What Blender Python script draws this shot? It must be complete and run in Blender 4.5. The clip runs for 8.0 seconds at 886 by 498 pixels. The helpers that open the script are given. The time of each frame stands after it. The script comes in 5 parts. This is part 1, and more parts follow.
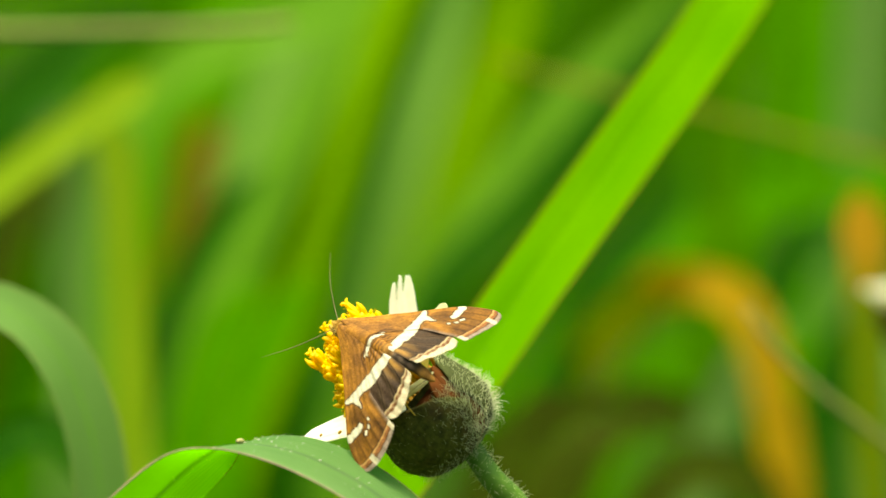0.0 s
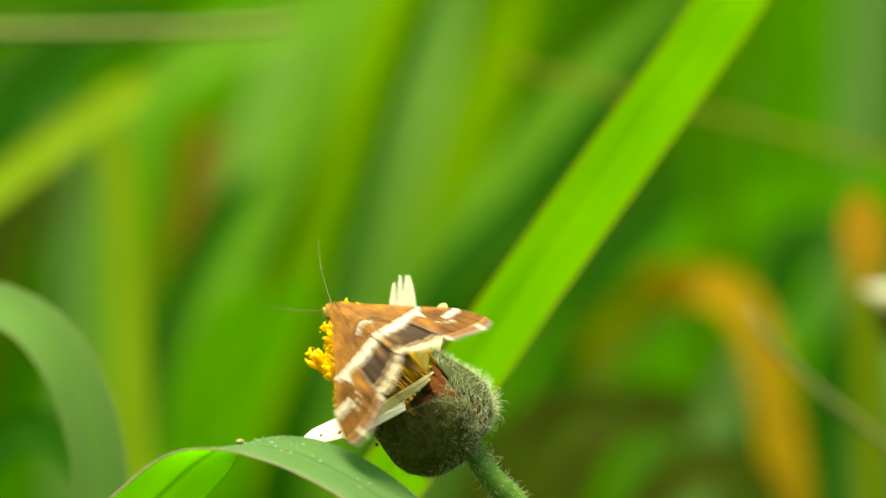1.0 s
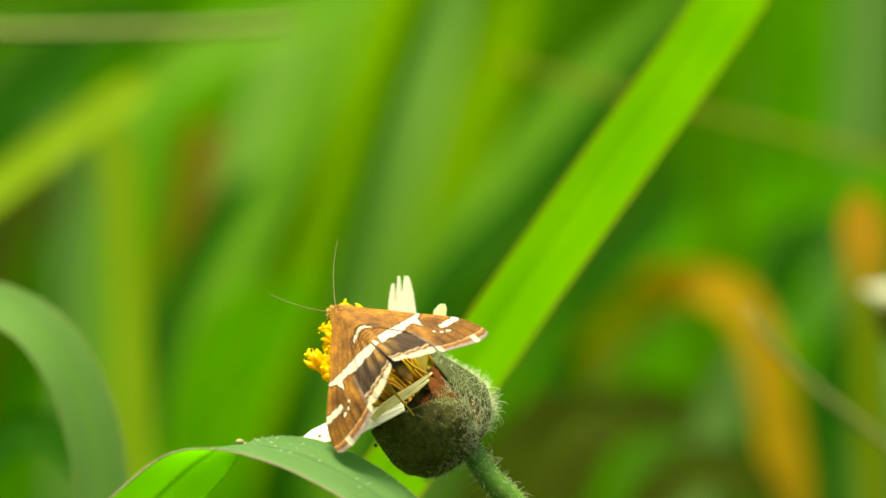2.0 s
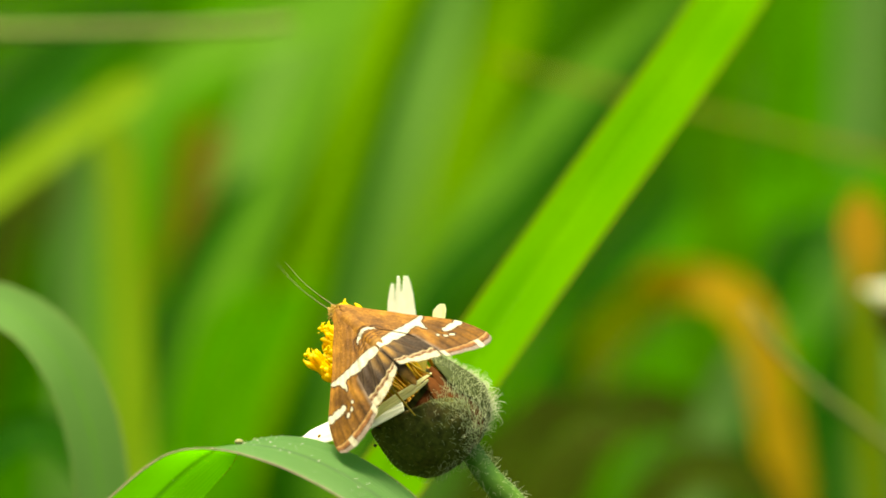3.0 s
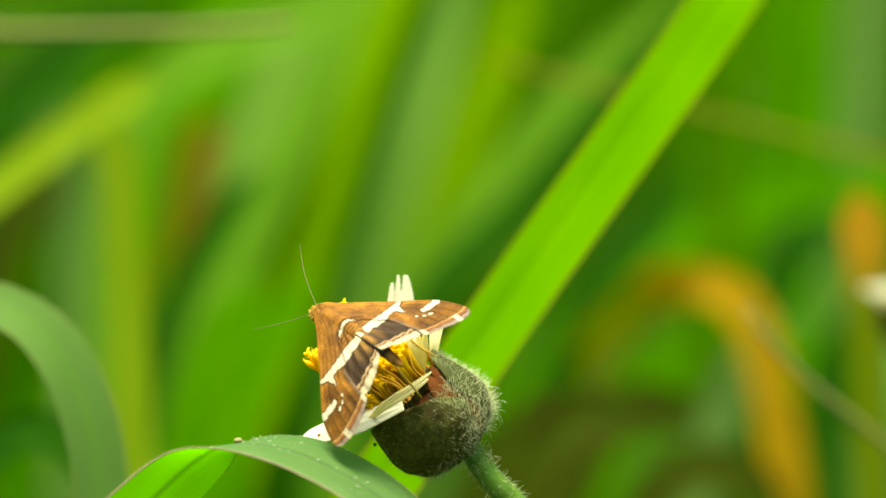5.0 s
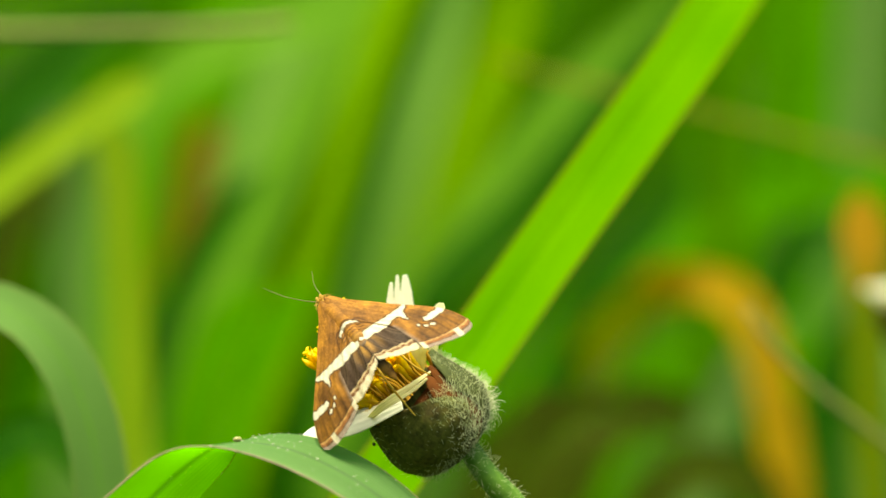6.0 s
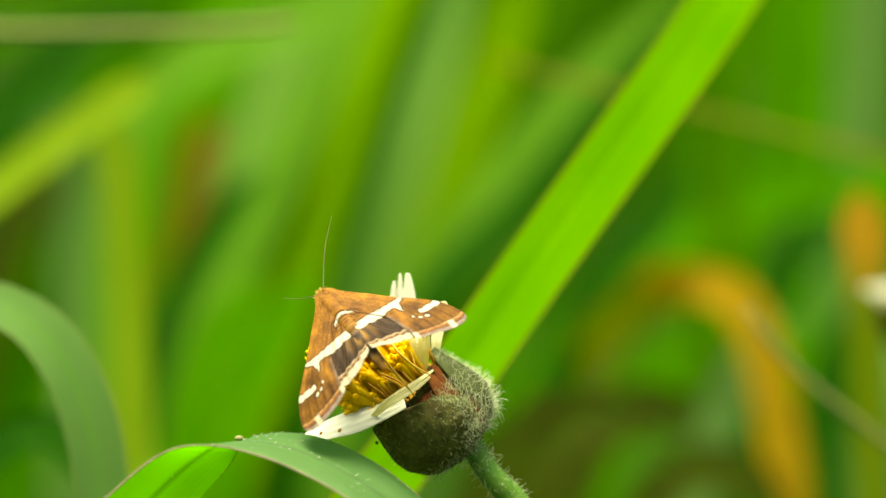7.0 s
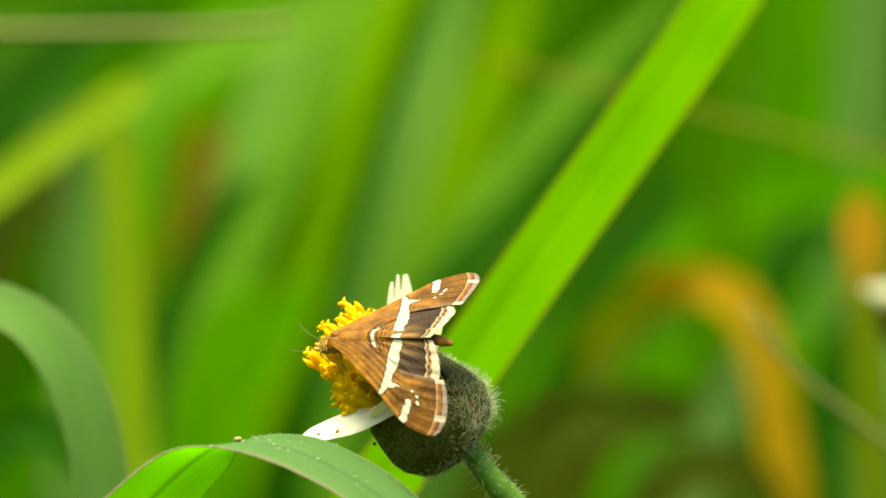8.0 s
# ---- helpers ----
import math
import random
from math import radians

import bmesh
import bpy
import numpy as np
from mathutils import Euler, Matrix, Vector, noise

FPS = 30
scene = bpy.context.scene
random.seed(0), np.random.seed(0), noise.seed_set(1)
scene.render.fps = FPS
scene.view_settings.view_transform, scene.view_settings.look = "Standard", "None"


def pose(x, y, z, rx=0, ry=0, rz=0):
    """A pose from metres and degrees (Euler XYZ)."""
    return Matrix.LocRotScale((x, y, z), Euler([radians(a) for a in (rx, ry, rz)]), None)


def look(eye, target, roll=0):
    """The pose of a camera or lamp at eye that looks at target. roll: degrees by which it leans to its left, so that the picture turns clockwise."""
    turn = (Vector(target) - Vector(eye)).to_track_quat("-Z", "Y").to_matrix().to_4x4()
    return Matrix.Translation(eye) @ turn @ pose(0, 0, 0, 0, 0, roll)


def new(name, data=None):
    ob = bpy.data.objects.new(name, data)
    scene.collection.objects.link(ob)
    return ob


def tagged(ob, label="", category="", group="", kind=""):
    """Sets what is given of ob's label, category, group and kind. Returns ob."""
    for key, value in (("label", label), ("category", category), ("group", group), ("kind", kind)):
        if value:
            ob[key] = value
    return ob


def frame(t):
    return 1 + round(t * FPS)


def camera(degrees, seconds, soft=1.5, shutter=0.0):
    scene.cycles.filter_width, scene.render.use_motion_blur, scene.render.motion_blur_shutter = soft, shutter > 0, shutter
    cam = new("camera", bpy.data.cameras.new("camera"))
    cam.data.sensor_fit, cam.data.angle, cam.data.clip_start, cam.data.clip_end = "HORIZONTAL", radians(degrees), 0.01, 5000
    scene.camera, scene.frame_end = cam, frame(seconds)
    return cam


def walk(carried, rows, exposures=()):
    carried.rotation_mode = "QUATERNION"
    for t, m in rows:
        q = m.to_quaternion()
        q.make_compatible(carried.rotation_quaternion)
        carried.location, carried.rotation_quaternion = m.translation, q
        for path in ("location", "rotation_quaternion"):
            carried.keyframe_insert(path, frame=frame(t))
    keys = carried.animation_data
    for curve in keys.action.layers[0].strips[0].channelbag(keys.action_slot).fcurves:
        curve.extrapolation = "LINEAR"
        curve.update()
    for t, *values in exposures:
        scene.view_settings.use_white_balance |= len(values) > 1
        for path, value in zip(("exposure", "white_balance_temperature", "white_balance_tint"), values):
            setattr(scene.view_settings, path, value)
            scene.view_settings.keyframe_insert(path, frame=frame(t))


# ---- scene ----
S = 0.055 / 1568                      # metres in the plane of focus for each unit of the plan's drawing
DIST = 0.400                          # from the lens to the plane of the flower
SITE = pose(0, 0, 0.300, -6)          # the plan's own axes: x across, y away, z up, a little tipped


def at(u, v, y=0.0):
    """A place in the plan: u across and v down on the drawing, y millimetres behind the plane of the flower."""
    k = (DIST + y / 1000) / DIST
    return SITE @ Vector(((u - 784) * S * k, y / 1000, (441 - v) * S * k))


# ---- camera ----
cam = camera(2 * math.degrees(math.atan(0.0275 / DIST)), 8.0, soft=1.5, shutter=0.6)
EYE = SITE @ pose(0, -DIST, 0, 90)
walk(cam, [(0.0, EYE), (8.0, EYE)], exposures=[(0.0, 0.86, 7700, -9), (8.0, 0.86, 7700, -9)])
cam.data.dof.use_dof = True
cam.data.dof.focus_distance = 0.3965
cam.data.dof.aperture_fstop = 30.0

# ---- light ----
world = bpy.data.worlds.new("sky")
scene.world = world
world.use_nodes = True
wn = world.node_tree
sky = wn.nodes.new("ShaderNodeTexSky")
sky.sky_type, sky.sun_disc = "NISHITA", False
SUN = Vector((-0.12, -0.20, 0.93)).normalized()
sky.sun_elevation = math.asin(SUN.z)
sky.sun_rotation = math.atan2(SUN.x, SUN.y)
sky.air_density, sky.dust_density, sky.ozone_density = 1.0, 7.0, 0.3
wn.links.new(sky.outputs[0], wn.nodes["Background"].inputs[0])
wn.nodes["Background"].inputs[1].default_value = 0.12
sun = new("sun", bpy.data.lights.new("sun", "SUN"))
sun.data.energy, sun.data.angle, sun.data.color = 4.2, radians(28), (1.0, 0.95, 0.86)
sun.matrix_world = look(SUN * 5, (0, 0, 0))


# ---- materials ----
class Nodes:
    def __init__(self, name):
        self.mat = bpy.data.materials.new(name)
        self.mat.use_nodes = True
        self.tree = self.mat.node_tree
        self.bsdf = self.tree.nodes["Principled BSDF"]
        self.out = self.tree.nodes["Material Output"]

    def add(self, kind, **inputs):
        node = self.tree.nodes.new(kind)
        for key, value in inputs.items():
            self.set(node, key.replace("_", " "), value)
        return node

    def set(self, node, key, value):
        if isinstance(value, bpy.types.NodeSocket):
            self.tree.links.new(value, node.inputs[key])
        else:
            node.inputs[key].default_value = value

    def noise(self, scale, detail=3.0, vector=None, rough=0.55):
        node = self.add("ShaderNodeTexNoise", Scale=scale, Detail=detail, Roughness=rough)
        if vector is None:
            vector = self.add("ShaderNodeTexCoord").outputs["Object"]
        self.set(node, "Vector", vector)
        return node.outputs["Fac"]

    def ramp(self, fac, *stops):
        node = self.add("ShaderNodeValToRGB", Fac=fac)
        band = node.color_ramp
        while len(band.elements) < len(stops):
            band.elements.new(0.5)
        for element, (place, colour) in zip(band.elements, stops):
            element.position, element.color = place, (*colour, 1)
        return node.outputs["Color"]

    def mix(self, fac, a, b, how="MIX"):
        node = self.add("ShaderNodeMix")
        node.data_type, node.blend_type = "RGBA", how
        for i, value in ((0, fac), (6, a), (7, b)):
            if isinstance(value, bpy.types.NodeSocket):
                self.tree.links.new(value, node.inputs[i])
            else:
                node.inputs[i].default_value = value if i == 0 else (*value, 1)
        return node.outputs[2]

    def maths(self, how, a, b=0.0):
        node = self.add("ShaderNodeMath")
        node.operation = how
        self.set(node, 0, a)
        self.set(node, 1, b)
        return node.outputs[0]

    def bump(self, height, strength=0.3, distance=0.0001):
        node = self.add("ShaderNodeBump", Height=height, Strength=strength, Distance=distance)
        self.set(self.bsdf, "Normal", node.outputs[0])
        return node.outputs[0]


def plain(name, dark, light, rough=0.6, scale=900.0, bump=0.3, spec=0.3, sheen=0.0):
    n = Nodes(name)
    fine, broad = n.noise(scale, 5), n.noise(scale * 0.15, 3)
    col = n.ramp(n.maths("ADD", n.maths("MULTIPLY", fine, 0.5), n.maths("MULTIPLY", broad, 0.5)), (0.3, dark), (0.7, light))
    n.set(n.bsdf, "Base Color", col)
    n.set(n.bsdf, "Roughness", rough)
    n.set(n.bsdf, "Specular IOR Level", spec)
    n.set(n.bsdf, "Sheen Weight", sheen)
    n.bump(fine, bump)
    return n.mat


def see_through(n, colour, share):
    """Lets part of the light pass through a thin leaf or petal."""
    glow = n.add("ShaderNodeBsdfTranslucent", Color=colour)
    both = n.add("ShaderNodeMixShader", Fac=share)
    n.tree.links.new(n.bsdf.outputs[0], both.inputs[1])
    n.tree.links.new(glow.outputs[0], both.inputs[2])
    n.tree.links.new(both.outputs[0], n.out.inputs["Surface"])


def leaf(name, dark, light, through_colour, share=0.4, rough=0.45, veins=11.0, spec=0.5, edge=None, vein_depth=0.5, random=False, withered=None, glow=0.5, middle=(0.02, 0.26, 0.42), centre=0.5):
    """A grass leaf: ribs along its length, blotches, a paler or redder rim."""
    n = Nodes(name)
    uv = n.add("ShaderNodeUVMap")
    parts = n.add("ShaderNodeSeparateXYZ", Vector=uv.outputs[0])
    u, v = parts.outputs[0], parts.outputs[1]
    stretch = n.add("ShaderNodeCombineXYZ", X=n.maths("MULTIPLY", u, veins), Y=n.maths("MULTIPLY", v, 0.35))
    streak = n.noise(2.2, 4, stretch.outputs[0], 0.65)
    blotch = n.noise(140, 3)
    rib = n.maths("SINE", n.maths("MULTIPLY", u, veins * 6.283))
    fac = n.maths("ADD", n.maths("MULTIPLY", streak, 0.6), n.maths("MULTIPLY", blotch, 0.4))
    fac = n.maths("ADD", fac, n.maths("MULTIPLY", rib, 0.035))
    if random:
        island = n.add("ShaderNodeNewGeometry").outputs["Random Per Island"]
        fac = n.maths("ADD", fac, n.maths("MULTIPLY", n.maths("SUBTRACT", island, 0.5), 0.55))
    col = n.ramp(fac, (0.28, dark), (0.72, light))
    across = n.maths("ABSOLUTE", n.maths("SUBTRACT", u, 0.5))
    if edge:
        rim = n.maths("GREATER_THAN", n.maths("ADD", across, n.maths("MULTIPLY", streak, 0.02)), 0.49)
        col = n.mix(rim, col, edge)
    if withered:
        length, soft, tone = withered
        gone = n.add("ShaderNodeMapRange", Value=n.maths("ADD", v, n.maths("MULTIPLY", streak, soft)))
        for key, value in (("From Min", -length), ("From Max", -length + soft)):
            gone.inputs[key].default_value = value
        col = n.mix(gone.outputs[0], col, n.ramp(blotch, (0.35, [c * 0.72 for c in tone]), (0.65, tone)))
        through_colour = n.mix(gone.outputs[0], through_colour, [min(1, c * 1.5) for c in tone])
    n.set(n.bsdf, "Base Color", col)
    n.set(n.bsdf, "Roughness", rough)
    n.set(n.bsdf, "Specular IOR Level", spec)
    n.bump(n.maths("ADD", rib, n.maths("MULTIPLY", streak, 2.0)), vein_depth, 0.00004)
    shade = n.mix(0.75, through_colour, col, "MULTIPLY")
    shade = n.mix(glow, shade, through_colour)
    mid = n.add("ShaderNodeMapRange", Value=n.maths("ABSOLUTE", n.maths("SUBTRACT", u, centre)))
    for key, value in (("From Min", middle[0]), ("From Max", middle[1]), ("To Min", middle[2]), ("To Max", 0.0)):
        mid.inputs[key].default_value = value
    shade = n.mix(mid.outputs[0], shade, (0.05, 0.22, 0.004))
    see_through(n, shade, share)
    return n.mat


LEAF_FRONT = leaf("leaf_front", (0.050, 0.140, 0.030), (0.200, 0.320, 0.115), (0.24, 0.84, 0.003), 0.42, 0.62, 20, 0.25, None, 0.6, glow=0.75, middle=(0.005, 0.07, 0.7))
LEAF_BLADE = leaf("leaf_blade", (0.07, 0.25, 0.001), (0.15, 0.37, 0.002), (0.32, 0.76, 0.001), 0.45, 0.7, 9, 0.04, (0.26, 0.17, 0.02), 0.2, middle=(0.01, 0.2, 0.85), centre=0.6)
LEAF_BLUE = leaf("leaf_bluish", (0.085, 0.19, 0.032), (0.15, 0.28, 0.065), (0.18, 0.44, 0.04), 0.3, 0.6, 12, 0.15, (0.24, 0.24, 0.09), 0.2)
LEAF_SOFT = leaf("leaf_soft_green", (0.10, 0.26, 0.010), (0.17, 0.36, 0.030), (0.26, 0.62, 0.018), 0.4, 0.65, 8, 0.08, None, 0.2)
LEAF_YELLOW = leaf("leaf_yellowish", (0.18, 0.30, 0.008), (0.28, 0.41, 0.022), (0.44, 0.70, 0.012), 0.4, 0.65, 8, 0.08, None, 0.2)
LEAF_SILVER = leaf("leaf_silver", (0.17, 0.36, 0.035), (0.26, 0.46, 0.09), (0.32, 0.72, 0.05), 0.35, 0.55, 8, 0.3, None, 0.2)
LEAF_LIME = leaf("leaf_lime", (0.15, 0.31, 0.001), (0.23, 0.41, 0.002), (0.42, 0.80, 0.001), 0.45, 0.7, 8, 0.06, None, 0.2)
LEAF_GREEN = leaf("leaf_green", (0.05, 0.22, 0.001), (0.11, 0.33, 0.002), (0.22, 0.70, 0.001), 0.45, 0.7, 8, 0.06, None, 0.2)
# dark olive that stands in for the shaded depths of the grass
LEAF_SHADE_OLIVE = leaf("leaf_shade_olive", (0.020, 0.033, 0.001), (0.053, 0.068, 0.002), (0.078, 0.105, 0.002), 0.3, 0.7, 8, 0.06, None, 0.3)
LEAF_MOSS = leaf("leaf_moss", (0.030, 0.105, 0.001), (0.075, 0.19, 0.002), (0.13, 0.38, 0.001), 0.4, 0.7, 8, 0.06, None, 0.2)
# green darkened in the base colour to imitate shade between brighter leaves
LEAF_SHADE_GREEN = leaf("leaf_shade_green", (0.006, 0.050, 0.001), (0.022, 0.11, 0.002), (0.04, 0.20, 0.001), 0.35, 0.7, 8, 0.06, None, 0.2)
LEAF_HOOK = leaf("leaf_hook", (0.06, 0.075, 0.001), (0.12, 0.12, 0.002), (0.19, 0.21, 0.001), 0.4, 0.65, 8, 0.12, None, 0.3, False, (3.7, 1.6, (0.57, 0.34, 0.012)))
LEAF_TIP = leaf("leaf_tip", (0.10, 0.18, 0.002), (0.16, 0.22, 0.004), (0.3, 0.45, 0.002), 0.4, 0.65, 8, 0.12, None, 0.3, False, (0.75, 0.45, (0.62, 0.33, 0.02)))
LEAF_BROWN = leaf("leaf_brown", (0.05, 0.2, 0.002), (0.10, 0.26, 0.003), (0.2, 0.5, 0.002), 0.4, 0.7, 8, 0.12, None, 0.3, False, (2.4, 0.8, (0.34, 0.16, 0.012)))
STRAW = leaf("straw", (0.15, 0.17, 0.04), (0.25, 0.26, 0.07), (0.3, 0.3, 0.08), 0.2, 0.6, 6, 0.3, None, 0.3)
STALK = leaf("stalk_brown", (0.17, 0.165, 0.006), (0.27, 0.24, 0.014), (0.3, 0.28, 0.02), 0.2, 0.6, 6, 0.2, None, 0.3)
MEADOW = leaf("meadow", (0.009, 0.048, 0.001), (0.075, 0.22, 0.002), (0.14, 0.44, 0.001), 0.45, 0.7, 8, 0.06, None, 0.2, True)
RIB = plain("leaf_rib", (0.09, 0.28, 0.004), (0.15, 0.37, 0.008), 0.6, 1200, 0.3, 0.15)
RIM = plain("leaf_rim", (0.19, 0.145, 0.09), (0.34, 0.26, 0.17), 0.6, 1500, 0.4, 0.2)


def bract_material():
    """Olive green with brown patches and fine ribs."""
    n = Nodes("bract")
    fine, broad = n.noise(2600, 5), n.noise(420, 3)
    green = n.ramp(fine, (0.3, (0.032, 0.036, 0.006)), (0.7, (0.112, 0.114, 0.022)))
    brown = n.ramp(fine, (0.3, (0.022, 0.013, 0.004)), (0.7, (0.085, 0.048, 0.014)))
    n.set(n.bsdf, "Base Color", n.mix(n.ramp(broad, (0.52, (0, 0, 0)), (0.72, (0.8, 0.8, 0.8))), green, brown))
    n.set(n.bsdf, "Roughness", 0.75)
    n.set(n.bsdf, "Specular IOR Level", 0.15)
    n.bump(n.maths("ADD", fine, n.maths("MULTIPLY", broad, 2.0)), 0.7)
    return n.mat


BRACT = bract_material()
BRACT_PALE = plain("bract_pale", (0.026, 0.036, 0.009), (0.09, 0.105, 0.03), 0.8, 2200, 0.8, 0.2, 0.0)
BRACT_IN = plain("bract_inside", (0.050, 0.016, 0.005), (0.165, 0.056, 0.014), 0.8, 1500, 0.4, 0.05)
STEM = plain("stem", (0.040, 0.12, 0.010), (0.14, 0.27, 0.032), 0.6, 1500, 0.5)
HAIR = plain("hair", (0.52, 0.57, 0.31), (0.72, 0.75, 0.49), 0.45, 800, 0.0)
DUST = plain("dust", (0.50, 0.52, 0.34), (0.74, 0.74, 0.55), 0.7, 2000, 0.5)
SPECK = plain("speck", (0.01, 0.01, 0.008), (0.02, 0.02, 0.015), 0.5, 2000, 0.4)
GRAIN = plain("grain", (0.20, 0.19, 0.07), (0.36, 0.33, 0.14), 0.7, 2000, 0.5)
SOIL = plain("soil", (0.014, 0.032, 0.004), (0.045, 0.058, 0.009), 0.95, 40, 0.8)


def petal_material(name, dark, light, through_colour, share):
    n = Nodes(name)
    fac = n.maths("ADD", n.maths("MULTIPLY", n.noise(1600, 4), 0.5), n.maths("MULTIPLY", n.noise(250, 2), 0.5))
    n.set(n.bsdf, "Base Color", n.ramp(fac, (0.3, dark), (0.65, light)))
    n.set(n.bsdf, "Roughness", 0.55)
    n.bump(fac, 0.3)
    see_through(n, (*through_colour, 1), share)
    return n.mat


PETAL = petal_material("petal_white", (0.80, 0.79, 0.64), (0.92, 0.92, 0.84), (0.92, 0.91, 0.70), 0.42)
PETAL_WET = petal_material("petal_translucent", (0.74, 0.68, 0.22), (0.86, 0.85, 0.60), (0.95, 0.90, 0.30), 0.6)
PETAL_THIN = petal_material("petal_thin", (0.74, 0.72, 0.42), (0.90, 0.88, 0.66), (0.97, 0.93, 0.52), 0.6)


def floret_material():
    n = Nodes("floret_yellow")
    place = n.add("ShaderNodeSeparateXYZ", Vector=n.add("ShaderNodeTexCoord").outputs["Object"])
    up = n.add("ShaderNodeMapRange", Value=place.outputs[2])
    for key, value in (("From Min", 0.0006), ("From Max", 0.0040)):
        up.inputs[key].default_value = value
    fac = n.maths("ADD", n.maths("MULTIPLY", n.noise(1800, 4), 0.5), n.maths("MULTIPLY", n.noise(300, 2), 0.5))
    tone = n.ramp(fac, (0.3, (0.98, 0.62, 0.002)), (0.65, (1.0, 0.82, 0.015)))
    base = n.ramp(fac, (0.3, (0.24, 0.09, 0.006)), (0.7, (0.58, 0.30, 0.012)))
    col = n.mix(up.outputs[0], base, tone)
    n.set(n.bsdf, "Base Color", col)
    n.set(n.bsdf, "Roughness", 0.6)
    n.bump(fac, 0.3)
    see_through(n, col, 0.48)
    return n.mat


FLORET = floret_material()
ANTHER = plain("anther", (0.27, 0.12, 0.006), (0.52, 0.29, 0.02), 0.6, 2500, 0.4)


def wing_material():
    n = Nodes("wing_scales")
    layer = n.add("ShaderNodeVertexColor")
    layer.layer_name = "scales"
    grain = n.noise(9000, 4)
    col = n.mix(0.55, layer.outputs[0], n.ramp(grain, (0.25, (0.45, 0.42, 0.40)), (0.8, (1.4, 1.4, 1.4))), "MULTIPLY")
    n.set(n.bsdf, "Base Color", col)
    n.set(n.bsdf, "Roughness", 0.55)
    n.set(n.bsdf, "Specular IOR Level", 0.09)
    n.bump(grain, 0.6, 0.00003)
    see_through(n, col, 0.06)
    return n.mat


WING = wing_material()
FACE = plain("face", (0.42, 0.22, 0.03), (0.70, 0.46, 0.10), 0.6, 5000, 0.6)
EYE_DARK = plain("eye_dark", (0.012, 0.010, 0.008), (0.03, 0.022, 0.015), 0.25, 3000, 0.2, 0.6)
LEG = plain("leg", (0.50, 0.29, 0.035), (0.74, 0.48, 0.08), 0.6, 3000, 0.3, 0.08)
FEELER = plain("feeler", (0.10, 0.08, 0.03), (0.24, 0.19, 0.08), 0.5, 3000, 0.3)


# ---- builders ----
def part(name, bm, material, parent=None, label="", smooth=True):
    mesh = bpy.data.meshes.new(name)
    bm.to_mesh(mesh)
    bm.free()
    mesh.materials.append(material)
    if smooth:
        mesh.shade_smooth()
    ob = new(name, mesh)
    ob.parent = parent
    return tagged(ob, label) if label else ob


def thing(name, m, label, category, group="", kind=""):
    ob = new(name)
    ob.empty_display_size = 0.005
    ob.matrix_world = m
    return tagged(ob, label, category, group, kind)


def spline(points, count):
    """A smooth line through the points, count + 1 places on it."""
    p = np.array(points, float)
    p = np.vstack([2 * p[0] - p[1], p, 2 * p[-1] - p[-2]])
    gaps = np.maximum(np.linalg.norm(np.diff(p[:, :3], axis=0), axis=1), 1e-9) ** 0.5
    k = np.concatenate([[0], np.cumsum(gaps)])
    rows = []
    for t in np.linspace(k[1], k[-2] - 1e-9, count + 1):
        i = int(np.clip(np.searchsorted(k, t, "right") - 1, 1, len(p) - 3))
        a = [p[j] for j in range(i - 1, i + 3)]
        q = k[i - 1:i + 3]
        b = [((q[j + 1] - t) * a[j] + (t - q[j]) * a[j + 1]) / (q[j + 1] - q[j]) for j in range(3)]
        c = [((q[j + 2] - t) * b[j] + (t - q[j]) * b[j + 1]) / (q[j + 2] - q[j]) for j in range(2)]
        rows.append(((q[2] - t) * c[0] + (t - q[1]) * c[1]) / (q[2] - q[1]))
    return np.array(rows)


def ribbon(rows, count=60, keel=0.12, cells=10):
    """A thin leaf with a keel. rows: pairs of places, on its one edge and on its other; it is mapped from its tip down."""
    line = spline([(*((Vector(a) + Vector(b)) / 2), *(Vector(b) - Vector(a))) for a, b in rows], count)
    bm = bmesh.new()
    uv = bm.loops.layers.uv.new("UVMap")
    runs = np.concatenate([[0], np.cumsum(np.linalg.norm(np.diff(line[:, :3], axis=0), axis=1))])
    grid = []
    for i, row in enumerate(line):
        centre, side = Vector(row[:3]), Vector(row[3:])
        ahead = Vector(line[min(i + 1, count)][:3]) - Vector(line[max(i - 1, 0)][:3])
        up = ahead.cross(side).normalized()
        run = float(runs[i] - runs[-1])
        ring = []
        for j in range(cells + 1):
            s = j / cells - 0.5
            lift = keel * side.length * (abs(s) * 2) ** 1.4 * 0.5 + 0.008 * side.length * math.sin(run * 300 + s * 9)
            ring.append((bm.verts.new(centre + side * s + up * lift), s + 0.5, run * 100))
        grid.append(ring)
    for low, high in zip(grid, grid[1:]):
        for j in range(cells):
            corners = (low[j], low[j + 1], high[j + 1], high[j])
            face = bm.faces.new([c[0] for c in corners])
            for loop, c in zip(face.loops, corners):
                loop[uv].uv = (c[1], c[2])
    return bm


